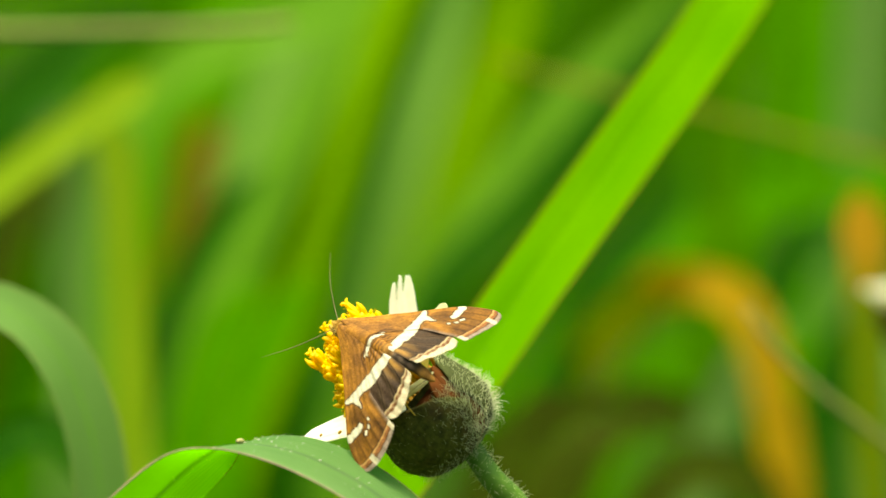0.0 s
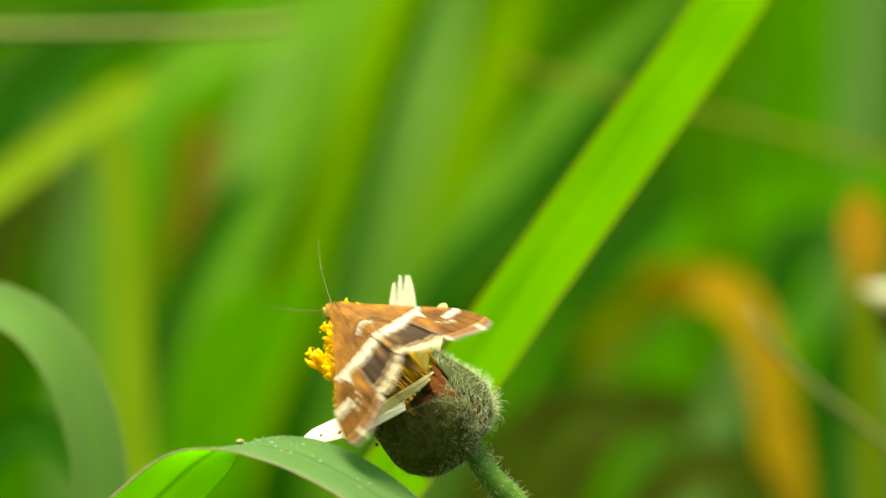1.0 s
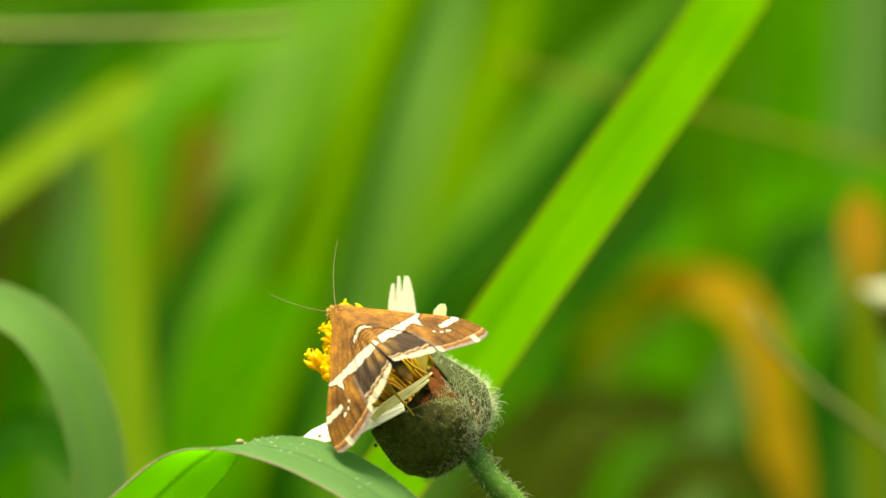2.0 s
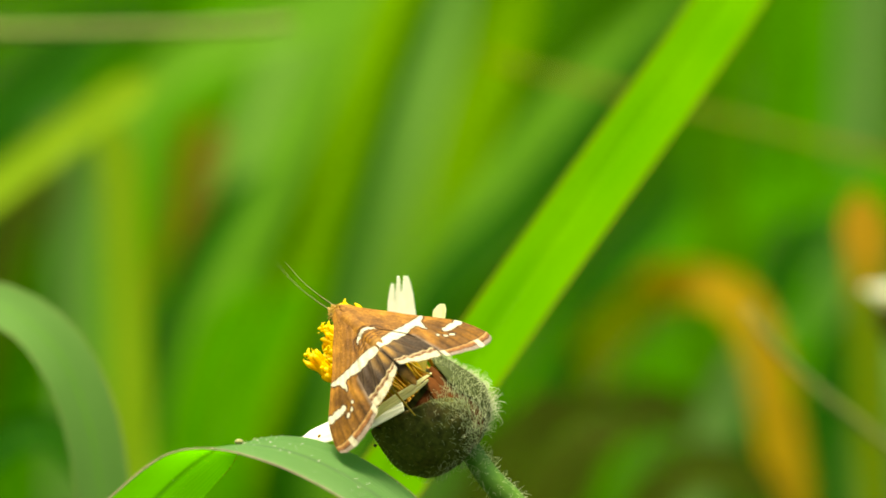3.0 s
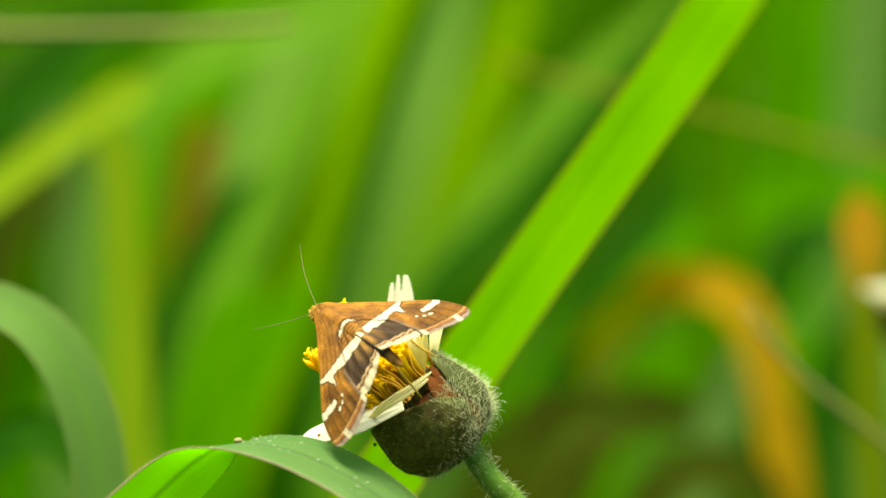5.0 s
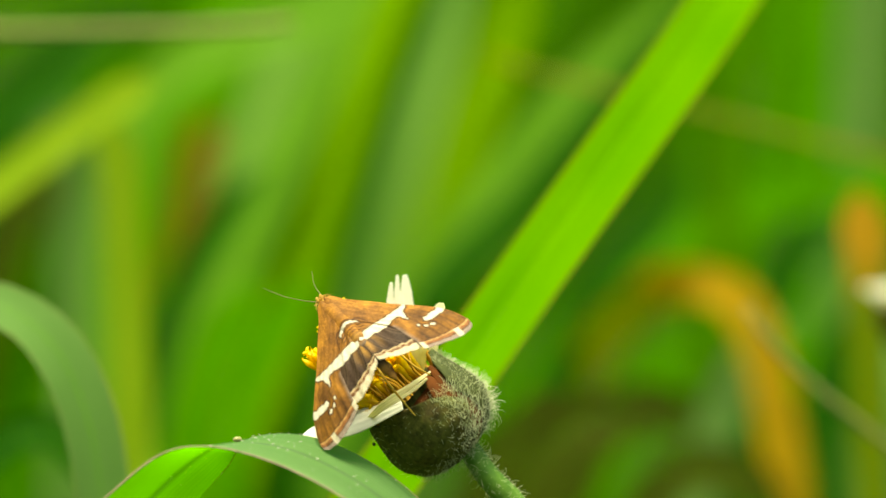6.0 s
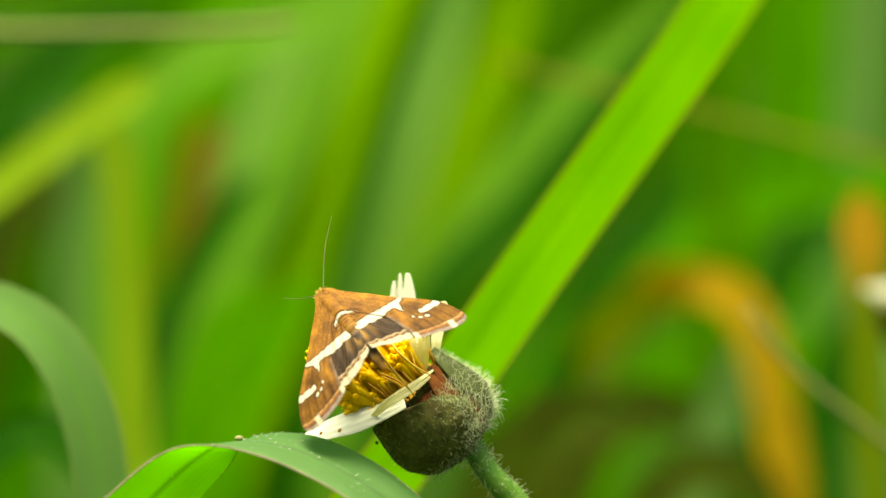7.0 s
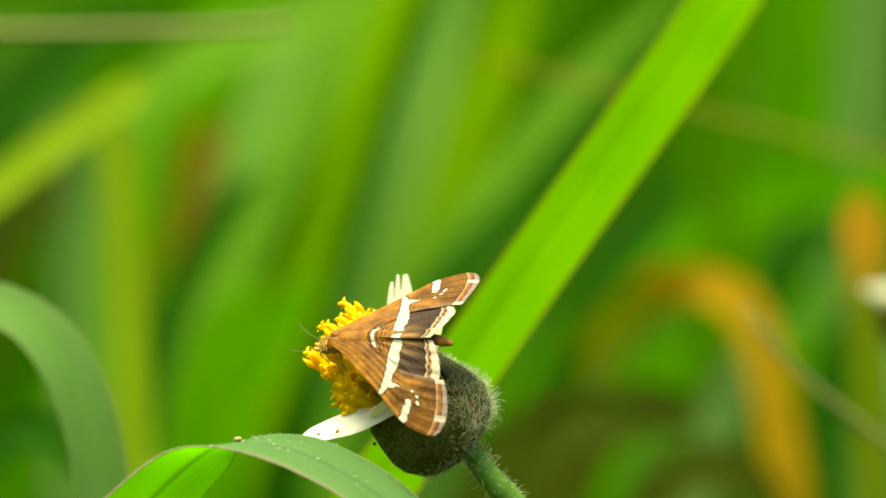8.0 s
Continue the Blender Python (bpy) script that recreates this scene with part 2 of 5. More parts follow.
def tube(points, radii, count=24, sides=8, bm=None):
    """A round stalk along points."""
    bm = bm or bmesh.new()
    line = spline([(*p, r) for p, r in zip(points, radii)], count)
    rings, side = [], Vector((0.31, 0.86, 0.4))
    for i, row in enumerate(line):
        ahead = (Vector(line[min(i + 1, count)][:3]) - Vector(line[max(i - 1, 0)][:3])).normalized()
        a = ahead.cross(side).normalized()
        b = ahead.cross(a)
        rings.append([bm.verts.new(Vector(row[:3]) + (a * math.cos(w) + b * math.sin(w)) * row[3])
                      for w in (2 * math.pi * j / sides for j in range(sides))])
    for low, high in zip(rings, rings[1:]):
        for j in range(sides):
            bm.faces.new((low[j], low[(j + 1) % sides], high[(j + 1) % sides], high[j]))
    bm.faces.new(rings[0])
    bm.faces.new(rings[-1])
    return bm


def ball(centre, size, rough=0.0, rows=14, cols=20, bm=None, seed=0.0):
    """An uneven rounded body."""
    bm = bm or bmesh.new()
    made = bmesh.ops.create_uvsphere(bm, u_segments=cols, v_segments=rows, radius=1)["verts"]
    for vert in made:
        d = vert.co.copy()
        k = 1 + rough * noise.noise(d * 2.3 + Vector((seed, seed * 2, 0)))
        vert.co = Vector(centre) + Vector((d.x * size[0], d.y * size[1], d.z * size[2])) * k
    return bm


MM = 0.001


# ---- ground ----
def ground():
    bm = bmesh.new()
    edges = [-60, -25, -10, -5, *np.linspace(-3, 3, 61), 5, 10, 25, 60]
    grid = [[bm.verts.new((x, y, 0.012 * noise.noise(Vector((x * 2.1, y * 2.1, 0))) + 0.004 * noise.noise(Vector((x * 9, y * 9, 3)))
                           if max(abs(x), abs(y)) < 20 else 0)) for y in edges] for x in edges]
    for a, b in zip(grid, grid[1:]):
        for j in range(len(edges) - 1):
            bm.faces.new((a[j], b[j], b[j + 1], a[j + 1]))
    return tagged(part("ground", bm, SOIL), "dark damp soil under tall grass", "ground", kind="structure")


ground()


def meadow():
    """The tall grass all round, leaning with the wind."""
    rng = np.random.default_rng(7)
    verts, faces, uvs = [], [], []
    places = []
    for _ in range(7500):
        x, y = rng.uniform(-2.6, 2.6), rng.uniform(-2.2, 3.4)
        if -1.0 < y < 0.2 and abs(x) < 0.45:
            continue
        if abs(x) > 0.9 and math.hypot(x, y - 0.6) > rng.uniform(1.2, 3.4):
            continue
        places.append((x, y, 1.0))
    for _ in range(3000):
        places.append((rng.normal(0, 2.2), rng.uniform(3.2, 9.0), 1.0))
    for _ in range(9000):
        x, y = rng.normal(0, 3.6), rng.normal(0.5, 3.6)
        if math.hypot(x, y - 0.6) > rng.uniform(1.2, 2.6) and (abs(x) > 0.9 or y < -1.0):
            places.append((x, y, 2.2))
    for x, y, k in places:
        tall = rng.uniform(0.28, 0.85)
        wide = k * rng.uniform(0.0035, 0.0095)
        lean = rng.normal(0.38, 0.22)
        away = rng.normal(0.05, 0.15)
        droop = rng.uniform(0.0, 0.5) ** 1.5
        turn = rng.uniform(-1.1, 1.1)
        base = len(verts)
        steps = 9
        for i in range(steps + 1):
            s = i / steps
            px = x + tall * (lean * s + droop * s * s * 0.7)
            py = y + tall * away * s
            pz = tall * (s - 0.42 * droop * s * s) * math.sqrt(max(0.2, 1 - lean * lean))
            w = wide * (0.55 + 0.45 * min(1, s * 4)) * (1 - s ** 3.2) + 0.0003
            bx, by = math.cos(turn) * w / 2, math.sin(turn) * w / 2
            verts += [(px - bx, py - by, pz), (px, py + w * 0.12, pz - w * 0.05), (px + bx, py + by, pz)]
            if i:
                o = base + 3 * i
                faces += [(o - 3, o - 2, o + 1, o), (o - 2, o - 1, o + 2, o + 1)]
                a, b = (s - 1 / steps) * tall * 100, s * tall * 100
                uvs += [(0, a), (0.5, a), (0.5, b), (0, b), (0.5, a), (1, a), (1, b), (0.5, b)]
    mesh = bpy.data.meshes.new("grass")
    mesh.from_pydata(verts, [], faces)
    layer = mesh.uv_layers.new(name="UVMap")
    layer.data.foreach_set("uv", np.array(uvs, np.float32).ravel())
    mesh.materials.append(MEADOW)
    mesh.shade_smooth()
    tagged(new("grass", mesh), "tall green meadow grass leaning in the breeze", "grass", kind="stuff")


meadow()


# ---- single grass leaves behind the flower ----
def blade(points, y, wide, material, label, name="grass_plant", category="grass plant", depth=0.35, root=None, group="grass leaves", tip=True, count=50, widths=None):
    """A grass leaf by its middle line on the plan, its width there and the share of it that is turned away."""
    m = [at(u, v, y + dy) for u, v, dy in points]
    if root is not None:
        foot = at(root[0], 900, y + root[1])
        foot.z = -0.004
        m = [foot, foot.lerp(m[0], 0.55) + Vector((-0.004, 0.003, 0.02))] + m
    rows = []
    k = (DIST + y / 1000) / DIST
    for i, p in enumerate(m):
        ahead = m[min(i + 1, len(m) - 1)] - m[max(i - 1, 0)]
        away = Vector((0, 1, 0))
        across = ahead.cross(away).normalized()
        side = (across + away * depth).normalized()
        w = wide * S * k * math.sqrt(1 + depth * depth)
        if widths:
            w *= widths[max(0, i - (len(m) - len(widths)))]
        if tip and i == len(m) - 1:
            w *= 0.12
        if root is not None and i == 0:
            w *= 0.6
        rows.append((p - side * w / 2, p + side * w / 2))
    origin = m[0]
    plant = thing(name, Matrix.Translation(origin), label, category, group)
    rows = [(a - origin, b - origin) for a, b in rows]
    leaf_part = part("leaf", ribbon(rows, count), material, plant)
    middle = [(a + b) / 2 for a, b in rows]
    part("midrib", tube(middle, [max(0.010 * (b - a).length, 0.00003) for a, b in rows], count, 6), RIB if material not in (LEAF_HOOK, LEAF_TIP) else material, leaf_part)
    part("sheath", tube([Vector((0, 0, -0.004)), middle[0].lerp(middle[1], 0.15), middle[0].lerp(middle[1], 0.32)], [0.0028, 0.0024, 0.0012], 12, 8), material, plant)
    return plant


def stalk(points, y, wide, material, label, root, group="dry stalks"):
    """A dry flowering stem with joints, by its line on the plan."""
    k = (DIST + y / 1000) / DIST
    m = [at(u, v, y) for u, v in points]
    foot = at(root, 900, y)
    foot.z = -0.004
    m = [foot, foot.lerp(m[0], 0.55) + Vector((-0.004, 0.003, 0.02))] + m
    m = [p - foot for p in m]
    plant = thing("dry_grass_stem", Matrix.Translation(foot), label, "grass stem", group)
    r = wide * S * k / 2
    culm = part("culm", tube(m, [r * (1.15 - 0.35 * i / len(m)) for i in range(len(m))], 60, 10), material, plant)
    for i in range(1, len(m) - 1, 2):
        d = (m[i + 1] - m[i - 1]).normalized() * r * 1.4
        part("joint", tube([m[i] - d, m[i], m[i] + d], [r * 0.95, r * 1.3, r * 0.95], 8, 10), material, culm)
    return plant


# the broad leaf that crosses behind the flower
MAIN_BLADE = blade([(430, 1230, 10), (560, 1035, 12), (697, 842, 14), (815, 678, 17), (957, 475, 22), (1127, 237, 30), (1293, 0, 40), (1532, -380, 56), (1690, -800, 74)],
                   12, 118, LEAF_BLADE, "bright green grass leaf slanting up behind the flower", root=(330, 8), depth=0.3, widths=(1.04, 1.03, 1.02, 1.02, 1.03, 1.03, 1.02, 0.92, 0.76))
blade([(195, 1150, 0), (180, 880, 0), (152, 730, 0), (98, 616, 0), (22, 551, 0), (-90, 528, 0), (-260, 590, 0), (-420, 760, 0)],
      32, 94, LEAF_BLUE, "grey-green arching grass leaf, out of focus", root=(190, 0), depth=-0.7, widths=(1.0, 1.0, 1.0, 0.94, 0.78, 0.72, 0.66, 0.5))

def grass(points, y, wide, material, label, root):
    """One more grass plant of which a single leaf shows."""
    dead = material in (LEAF_TIP, LEAF_BROWN)
    return blade([(u, v, 0) for u, v in points], y, wide, material, label, root=(root, 0), name="withered_grass" if dead else "grass_plant",
                 category="dead grass" if dead else "grass plant", group="withered grass" if dead else "grass leaves")


grass([(-420, 652), (-200, 472), (0, 326), (100, 252), (170, 203), (225, 166), (270, 138)], 135, 68, LEAF_YELLOW, "pale yellowish green grass leaf slanting upward", -700)
grass([(205, 900), (208, 420), (246, 205), (320, 118), (430, 66), (550, 18), (720, -70)], 230, 84, LEAF_SOFT, "soft green grass leaf bent over", 200)
grass([(258, 1000), (240, 820), (229, 560), (220, 420), (213, 320), (207, 260), (202, 215)], 130, 72, LEAF_YELLOW, "upright yellow-green grass leaf", 255)
grass([(150, 900), (148, 600), (135, 430), (110, 250), (80, 100)], 260, 90, LEAF_BLUE, "grey-green upright grass leaf", 150)
grass([(-140, 1000), (-40, 830), (60, 760), (140, 800), (220, 960)], 100, 70, LEAF_SHADE_GREEN, "dark green grass leaf arching low", -220)
grass([(260, 900), (330, 640), (400, 480), (470, 340), (560, 160), (660, -40), (780, -300)], 260, 84, LEAF_SOFT, "soft green grass leaf leaning over", 200)
grass([(400, 900), (500, 600), (575, 400), (640, 200), (700, 20), (800, -300)], 240, 72, LEAF_LIME, "lime green grass leaf leaning over", 330)
grass([(330, 760), (300, 420), (330, 220), (400, 60), (500, -120)], 330, 90, LEAF_GREEN, "broad green grass leaf leaning over", 300)
grass([(90, 420), (210, 150), (300, 30), (420, -100), (560, -260)], 300, 100, LEAF_GREEN, "broad green grass leaf leaning over", 20)
grass([(380, 560), (480, 180), (545, 20), (620, -160)], 290, 80, LEAF_SILVER, "silvery green grass leaf leaning over", 330)
grass([(560, 900), (660, 520), (720, 290), (775, 100), (850, -150)], 300, 82, LEAF_SILVER, "silvery green grass leaf leaning over", 490)
grass([(600, 900), (740, 480), (820, 260), (890, 80), (960, -150)], 270, 72, LEAF_LIME, "lime green grass leaf leaning over", 520)
grass([(560, 900), (720, 560), (850, 370), (980, 220), (1120, 80), (1300, -60)], 220, 84, LEAF_SOFT, "soft green grass leaf leaning far over", 420)
grass([(860, 1000), (960, 640), (1080, 500), (1240, 400), (1400, 345), (1600, 330), (1800, 380)], 300, 76, LEAF_GREEN, "green arching grass leaf", 820)
grass([(1250, 900), (1270, 560), (1290, 330), (1300, 150), (1320, -60), (1350, -300)], 330, 110, LEAF_GREEN, "upright green grass leaf", 1240)
grass([(1380, 900), (1410, 500), (1430, 250), (1440, 50), (1470, -250)], 300, 90, LEAF_GREEN, "upright green grass leaf", 1370)
grass([(1250, 700), (1275, 420), (1285, 250), (1300, 120), (1330, -40)], 260, 54, LEAF_MOSS, "moss green grass leaf standing upright", 1235)
grass([(1470, 900), (1500, 500), (1520, 230), (1540, 0), (1560, -300)], 340, 84, LEAF_BLUE, "upright grey-green grass leaf", 1460)
grass([(1200, 1000), (1250, 820), (1280, 730), (1330, 640), (1400, 560)], 186, 76, LEAF_BLUE, "short grey-green grass leaf", 1160)
grass([(1060, 950), (1110, 740), (1180, 640), (1260, 600)], 330, 70, LEAF_GREEN, "short green grass leaf", 1010)
grass([(1560, 1030), (1548, 790), (1540, 600), (1534, 460), (1528, 380), (1520, 335)], 140, 74, LEAF_TIP, "grass leaf with a withered orange tip", 1570)
grass([(900, 1000), (930, 800), (985, 650), (1060, 560), (1160, 540)], 300, 90, LEAF_MOSS, "moss green grass leaf in the shade", 890)
# added dark leaves: shade low in the grass is put into their colour
grass([(980, 1000), (1010, 860), (1070, 760), (1160, 720), (1260, 760)], 190, 86, LEAF_SHADE_OLIVE, "grass leaf coloured dark olive to stand in for shade", 960)
grass([(1130, 1000), (1160, 880), (1230, 830), (1320, 850), (1400, 930)], 180, 90, LEAF_SHADE_OLIVE, "low drooping grass leaf, dark olive in place of shade", 1110)
grass([(1290, 1000), (1330, 700), (1370, 520), (1430, 420), (1520, 400)], 250, 84, LEAF_SHADE_GREEN, "bent grass leaf, dark green in place of shade", 1270)
grass([(1440, 1000), (1460, 760), (1500, 620), (1570, 560), (1660, 560)], 210, 90, LEAF_SHADE_GREEN, "bent grass leaf, dark green in place of shade", 1430)
grass([(1040, 640), (1090, 480), (1170, 380), (1290, 300), (1440, 270)], 350, 80, LEAF_SHADE_GREEN, "bent grass leaf, dark green in place of shade", 1020)
# dark green leaves that paint the shaded streaks between bright ones
grass([(520, 900), (590, 520), (630, 370), (690, 180), (760, 0), (850, -200)], 215, 44, LEAF_SHADE_GREEN, "leaning grass leaf, dark green for a shaded gap", 470)
grass([(640, 900), (770, 520), (900, 385), (1035, 230), (1190, 60), (1310, -60)], 190, 58, LEAF_SHADE_GREEN, "far-leaning grass leaf, dark green for a shaded gap", 560)
grass([(240, 900), (285, 640), (330, 500), (400, 380), (480, 290)], 190, 60, LEAF_SHADE_GREEN, "leaning grass leaf, dark green for a shaded gap", 210)
grass([(-80, 800), (-20, 520), (10, 430), (60, 330), (120, 280)], 260, 90, LEAF_SHADE_OLIVE, "grass leaf coloured dark olive to stand in for shade", -110)
grass([(880, 1050), (925, 880), (985, 780), (1060, 735), (1150, 765)], 120, 84, LEAF_SHADE_OLIVE, "grass leaf coloured dark olive to stand in for shade", 860)
grass([(815, 1050), (860, 880), (915, 790), (985, 735), (1060, 760)], 150, 96, LEAF_SHADE_OLIVE, "low drooping grass leaf, dark olive in place of shade", 800)
grass([(960, 820), (1015, 610), (1075, 480), (1140, 410), (1220, 370)], 260, 80, LEAF_SHADE_GREEN, "bent grass leaf, dark green in place of shade", 930)
grass([(320, 1000), (338, 800), (368, 670), (410, 575), (470, 490)], 185, 84, LEAF_GREEN, "broad green grass leaf leaning over", 305)
grass([(400, 900), (430, 740), (462, 650), (505, 560), (560, 480)], 160, 60, LEAF_GREEN, "bright green grass leaf leaning over", 370)
# two more leaves darkened for the shade at the upper left
grass([(-140, 560), (-60, 300), (20, 190), (90, 140), (170, 110)], 170, 100, LEAF_SHADE_GREEN, "bent grass leaf, dark green in place of shade", -170)
grass([(-60, 420), (20, 180), (80, 110), (170, 60), (300, 20)], 270, 80, LEAF_SHADE_GREEN, "bent grass leaf, dark green in place of shade", -120)
grass([(300, 560), (325, 420), (345, 310), (362, 240), (372, 205)], 300, 52, LEAF_BROWN, "grass leaf with a withered brown tip", 270)
blade([(1000, 900, 160), (1015, 740, 120), (1055, 620, 70), (1125, 540, 20), (1215, 500, 0), (1295, 522, 0), (1345, 606, 0), (1374, 740, 0), (1396, 900, 0), (1406, 1050, 0)], 182, 78, LEAF_HOOK,
      "withered orange grass leaf bent over in a hook", name="withered_grass", category="dead grass", group="withered grass", root=(990, 160))
stalk([(-300, 44), (0, 56), (200, 54), (380, 50), (470, 45), (520, 41)], 110, 20, STRAW, "pale dry grass stem lying across the leaves", -700)
stalk([(1840, 1010), (1700, 890), (1560, 778), (1470, 708), (1400, 645), (1350, 590), (1320, 545)], 80, 14, STRAW, "thin grey dry grass stem leaning over", 1960)
stalk([(1900, 385), (1740, 330), (1600, 288), (1400, 240), (1220, 192), (1000, 140), (860, 105)], 150, 12, STALK, "thin brown grass stem lying across", 2050)


# ---- the leaf in front, folded over ----
def front_leaf():
    rows = [((-330, 8480, 2), (-270, 8480, 6)), ((-330, 4000, 0), (-180, 4000, 5)), ((-120, 1500, -3), (60, 1500, 2)),
            ((60, 1020, -4), (240, 1020, 1)), ((195, 882, -4), (352, 890, 1)), ((300, 803, -3.4), (410, 826, 2)),
            ((376, 794, -3), (440, 783, 3)), ((470, 815, -4), (535, 774, 3)), ((565, 857, -5), (640, 810, 3)),
            ((640, 905, -6), (742, 882, 3)), ((740, 1010, -7), (830, 985, 2)), ((860, 1230, -6), (900, 1210, -1)), ((930, 1500, -5), (935, 1497, -4.6))]
    rows = [(at(u, v, y - 9.5), at(p, q, r - 9.5)) for (u, v, y), (p, q, r) in rows]
    origin = at(-300, 8480, 4)
    leaf_thing = thing("folded_grass", Matrix.Translation(origin), "green grass leaf folded over, pale dusty upper side, reddish rim", "grass plant", "grass leaves")
    bm = ribbon([(a - origin, b - origin) for a, b in rows], 150, 0.0, 14)
    sheet = part("leaf", bm, LEAF_FRONT, leaf_thing)
    for k in (0, 1):
        part("rim", tube([r[k] - origin for r in rows], [0.000058 if k == 0 else 0.00003] * len(rows), 150, 6), RIM, sheet, "pinkish thickened edge")
    rng = random.Random(4)
    line = spline([(*a, *b) for a, b in rows], 150)
    hairs = bmesh.new()
    for _ in range(150):
        row = line[rng.randint(88, 124)]
        a, b = Vector(row[:3]), Vector(row[3:])
        k = rng.choice((rng.uniform(0.98, 1.0), rng.uniform(0.98, 1.0), rng.random()))
        p = a.lerp(b, k)
        d = Vector((rng.gauss(0, 0.5), rng.gauss(0, 0.5), 1)).normalized() * rng.uniform(0.08, 0.24) * MM
        p = p - origin
        tube([p - d * 0.4, p + d * 0.5, p + d + Vector((rng.gauss(0, 1), 0, 0)) * 0.05 * MM], [0.010 * MM, 0.007 * MM, 0.002 * MM], 3, 3, hairs)
    tagged(part("leaf_hairs", hairs, HAIR, leaf_thing, "fine pale bristles"), kind="stuff")
    grains = bmesh.new()
    for _ in range(60):
        row = line[rng.randint(99, 120)]
        p = Vector(row[:3]).lerp(Vector(row[3:]), rng.uniform(0.15, 0.9)) - origin
        up = Vector((0, -0.2, 1)).normalized()
        size = rng.uniform(0.016, 0.045) * MM
        ball(p + up * 0.012 * MM, (size * 2.4, size, size * 0.6), 0.3, 5, 7, grains, rng.random() * 9)
    tagged(part("dust_grains", grains, DUST, leaf_thing, "white dust specks"), kind="stuff")
    part("grain", ball(at(425, 781, -7.0) - origin, (0.27 * MM, 0.2 * MM, 0.17 * MM), 0.3, 8, 10), GRAIN, leaf_thing, "pale round grain on the fold")
    return leaf_thing


FRONT_LEAF = front_leaf()


# ---- the flower head ----
FLOWER_AT = SITE @ Matrix.Translation((1.79 * MM, 0, -12.6 * MM)) @ pose(0, 0, 0, 0, -48.2, 0)
PROFILE = [(0.0, 0.75), (0.35, 2.0), (0.9, 2.75), (2.0, 3.35), (3.2, 3.4), (4.4, 3.2), (5.6, 2.95)]


def radius(z):
    return float(np.interp(z, [p[0] for p in PROFILE], [p[1] for p in PROFILE]))


def shell(turn, half, top, lift, thick, point=1.0, bulge=0.0, skew=0.0):
    """A bract: a curved scale that hugs the head, with a pointed tip and rolled edges."""
    bm = bmesh.new()
    n_up, n_side = 22, 16
    sheets = []
    for face in (0, 1):
        rows = []
        for i in range(n_up + 1):
            t = i / n_up
            z = top * t
            w = half * min(1.0, 0.45 + 1.1 * t) * (1 - max(0, (t - 0.55) / 0.45) ** 2 * point)
            row = []
            for j in range(n_side + 1):
                s = j / n_side * 2 - 1
                a = turn + s * w
                z = top * t * (1 - skew * (s + 1) / 2)
                rise = lift + 0.05 * math.sin(a * 14 + 2 * math.sin(z)) * t + bulge * math.sin(math.pi * t) - 0.18 * s * s + 0.07 * noise.noise(Vector((a * 2.2, z * 0.7, turn)))
                r = radius(min(z, 5.6)) + rise - face * thick * (1 - 0.6 * abs(s)) + 0.12 * max(0, t - 0.85) * 6
                row.append(bm.verts.new(Vector((r * math.cos(a), r * math.sin(a), z)) * MM))
            rows.append(row)
        sheets.append(rows)
    for k, rows in enumerate(sheets):
        for a, b in zip(rows, rows[1:]):
            for j in range(n_side):
                bm.faces.new((a[j], a[j + 1], b[j + 1], b[j]) if k == 0 else (a[j], b[j], b[j + 1], a[j + 1]))
    o, i_ = sheets
    rim = [r[0] for r in o] + o[-1][1:] + [r[-1] for r in reversed(o[:-1])] + list(reversed(o[0][1:-1]))
    rin = [r[0] for r in i_] + i_[-1][1:] + [r[-1] for r in reversed(i_[:-1])] + list(reversed(i_[0][1:-1]))
    for k in range(len(rim)):
        m = (k + 1) % len(rim)
        bm.faces.new((rim[k], rim[m], rin[m], rin[k]))
    bmesh.ops.recalc_face_normals(bm, faces=bm.faces)
    return bm


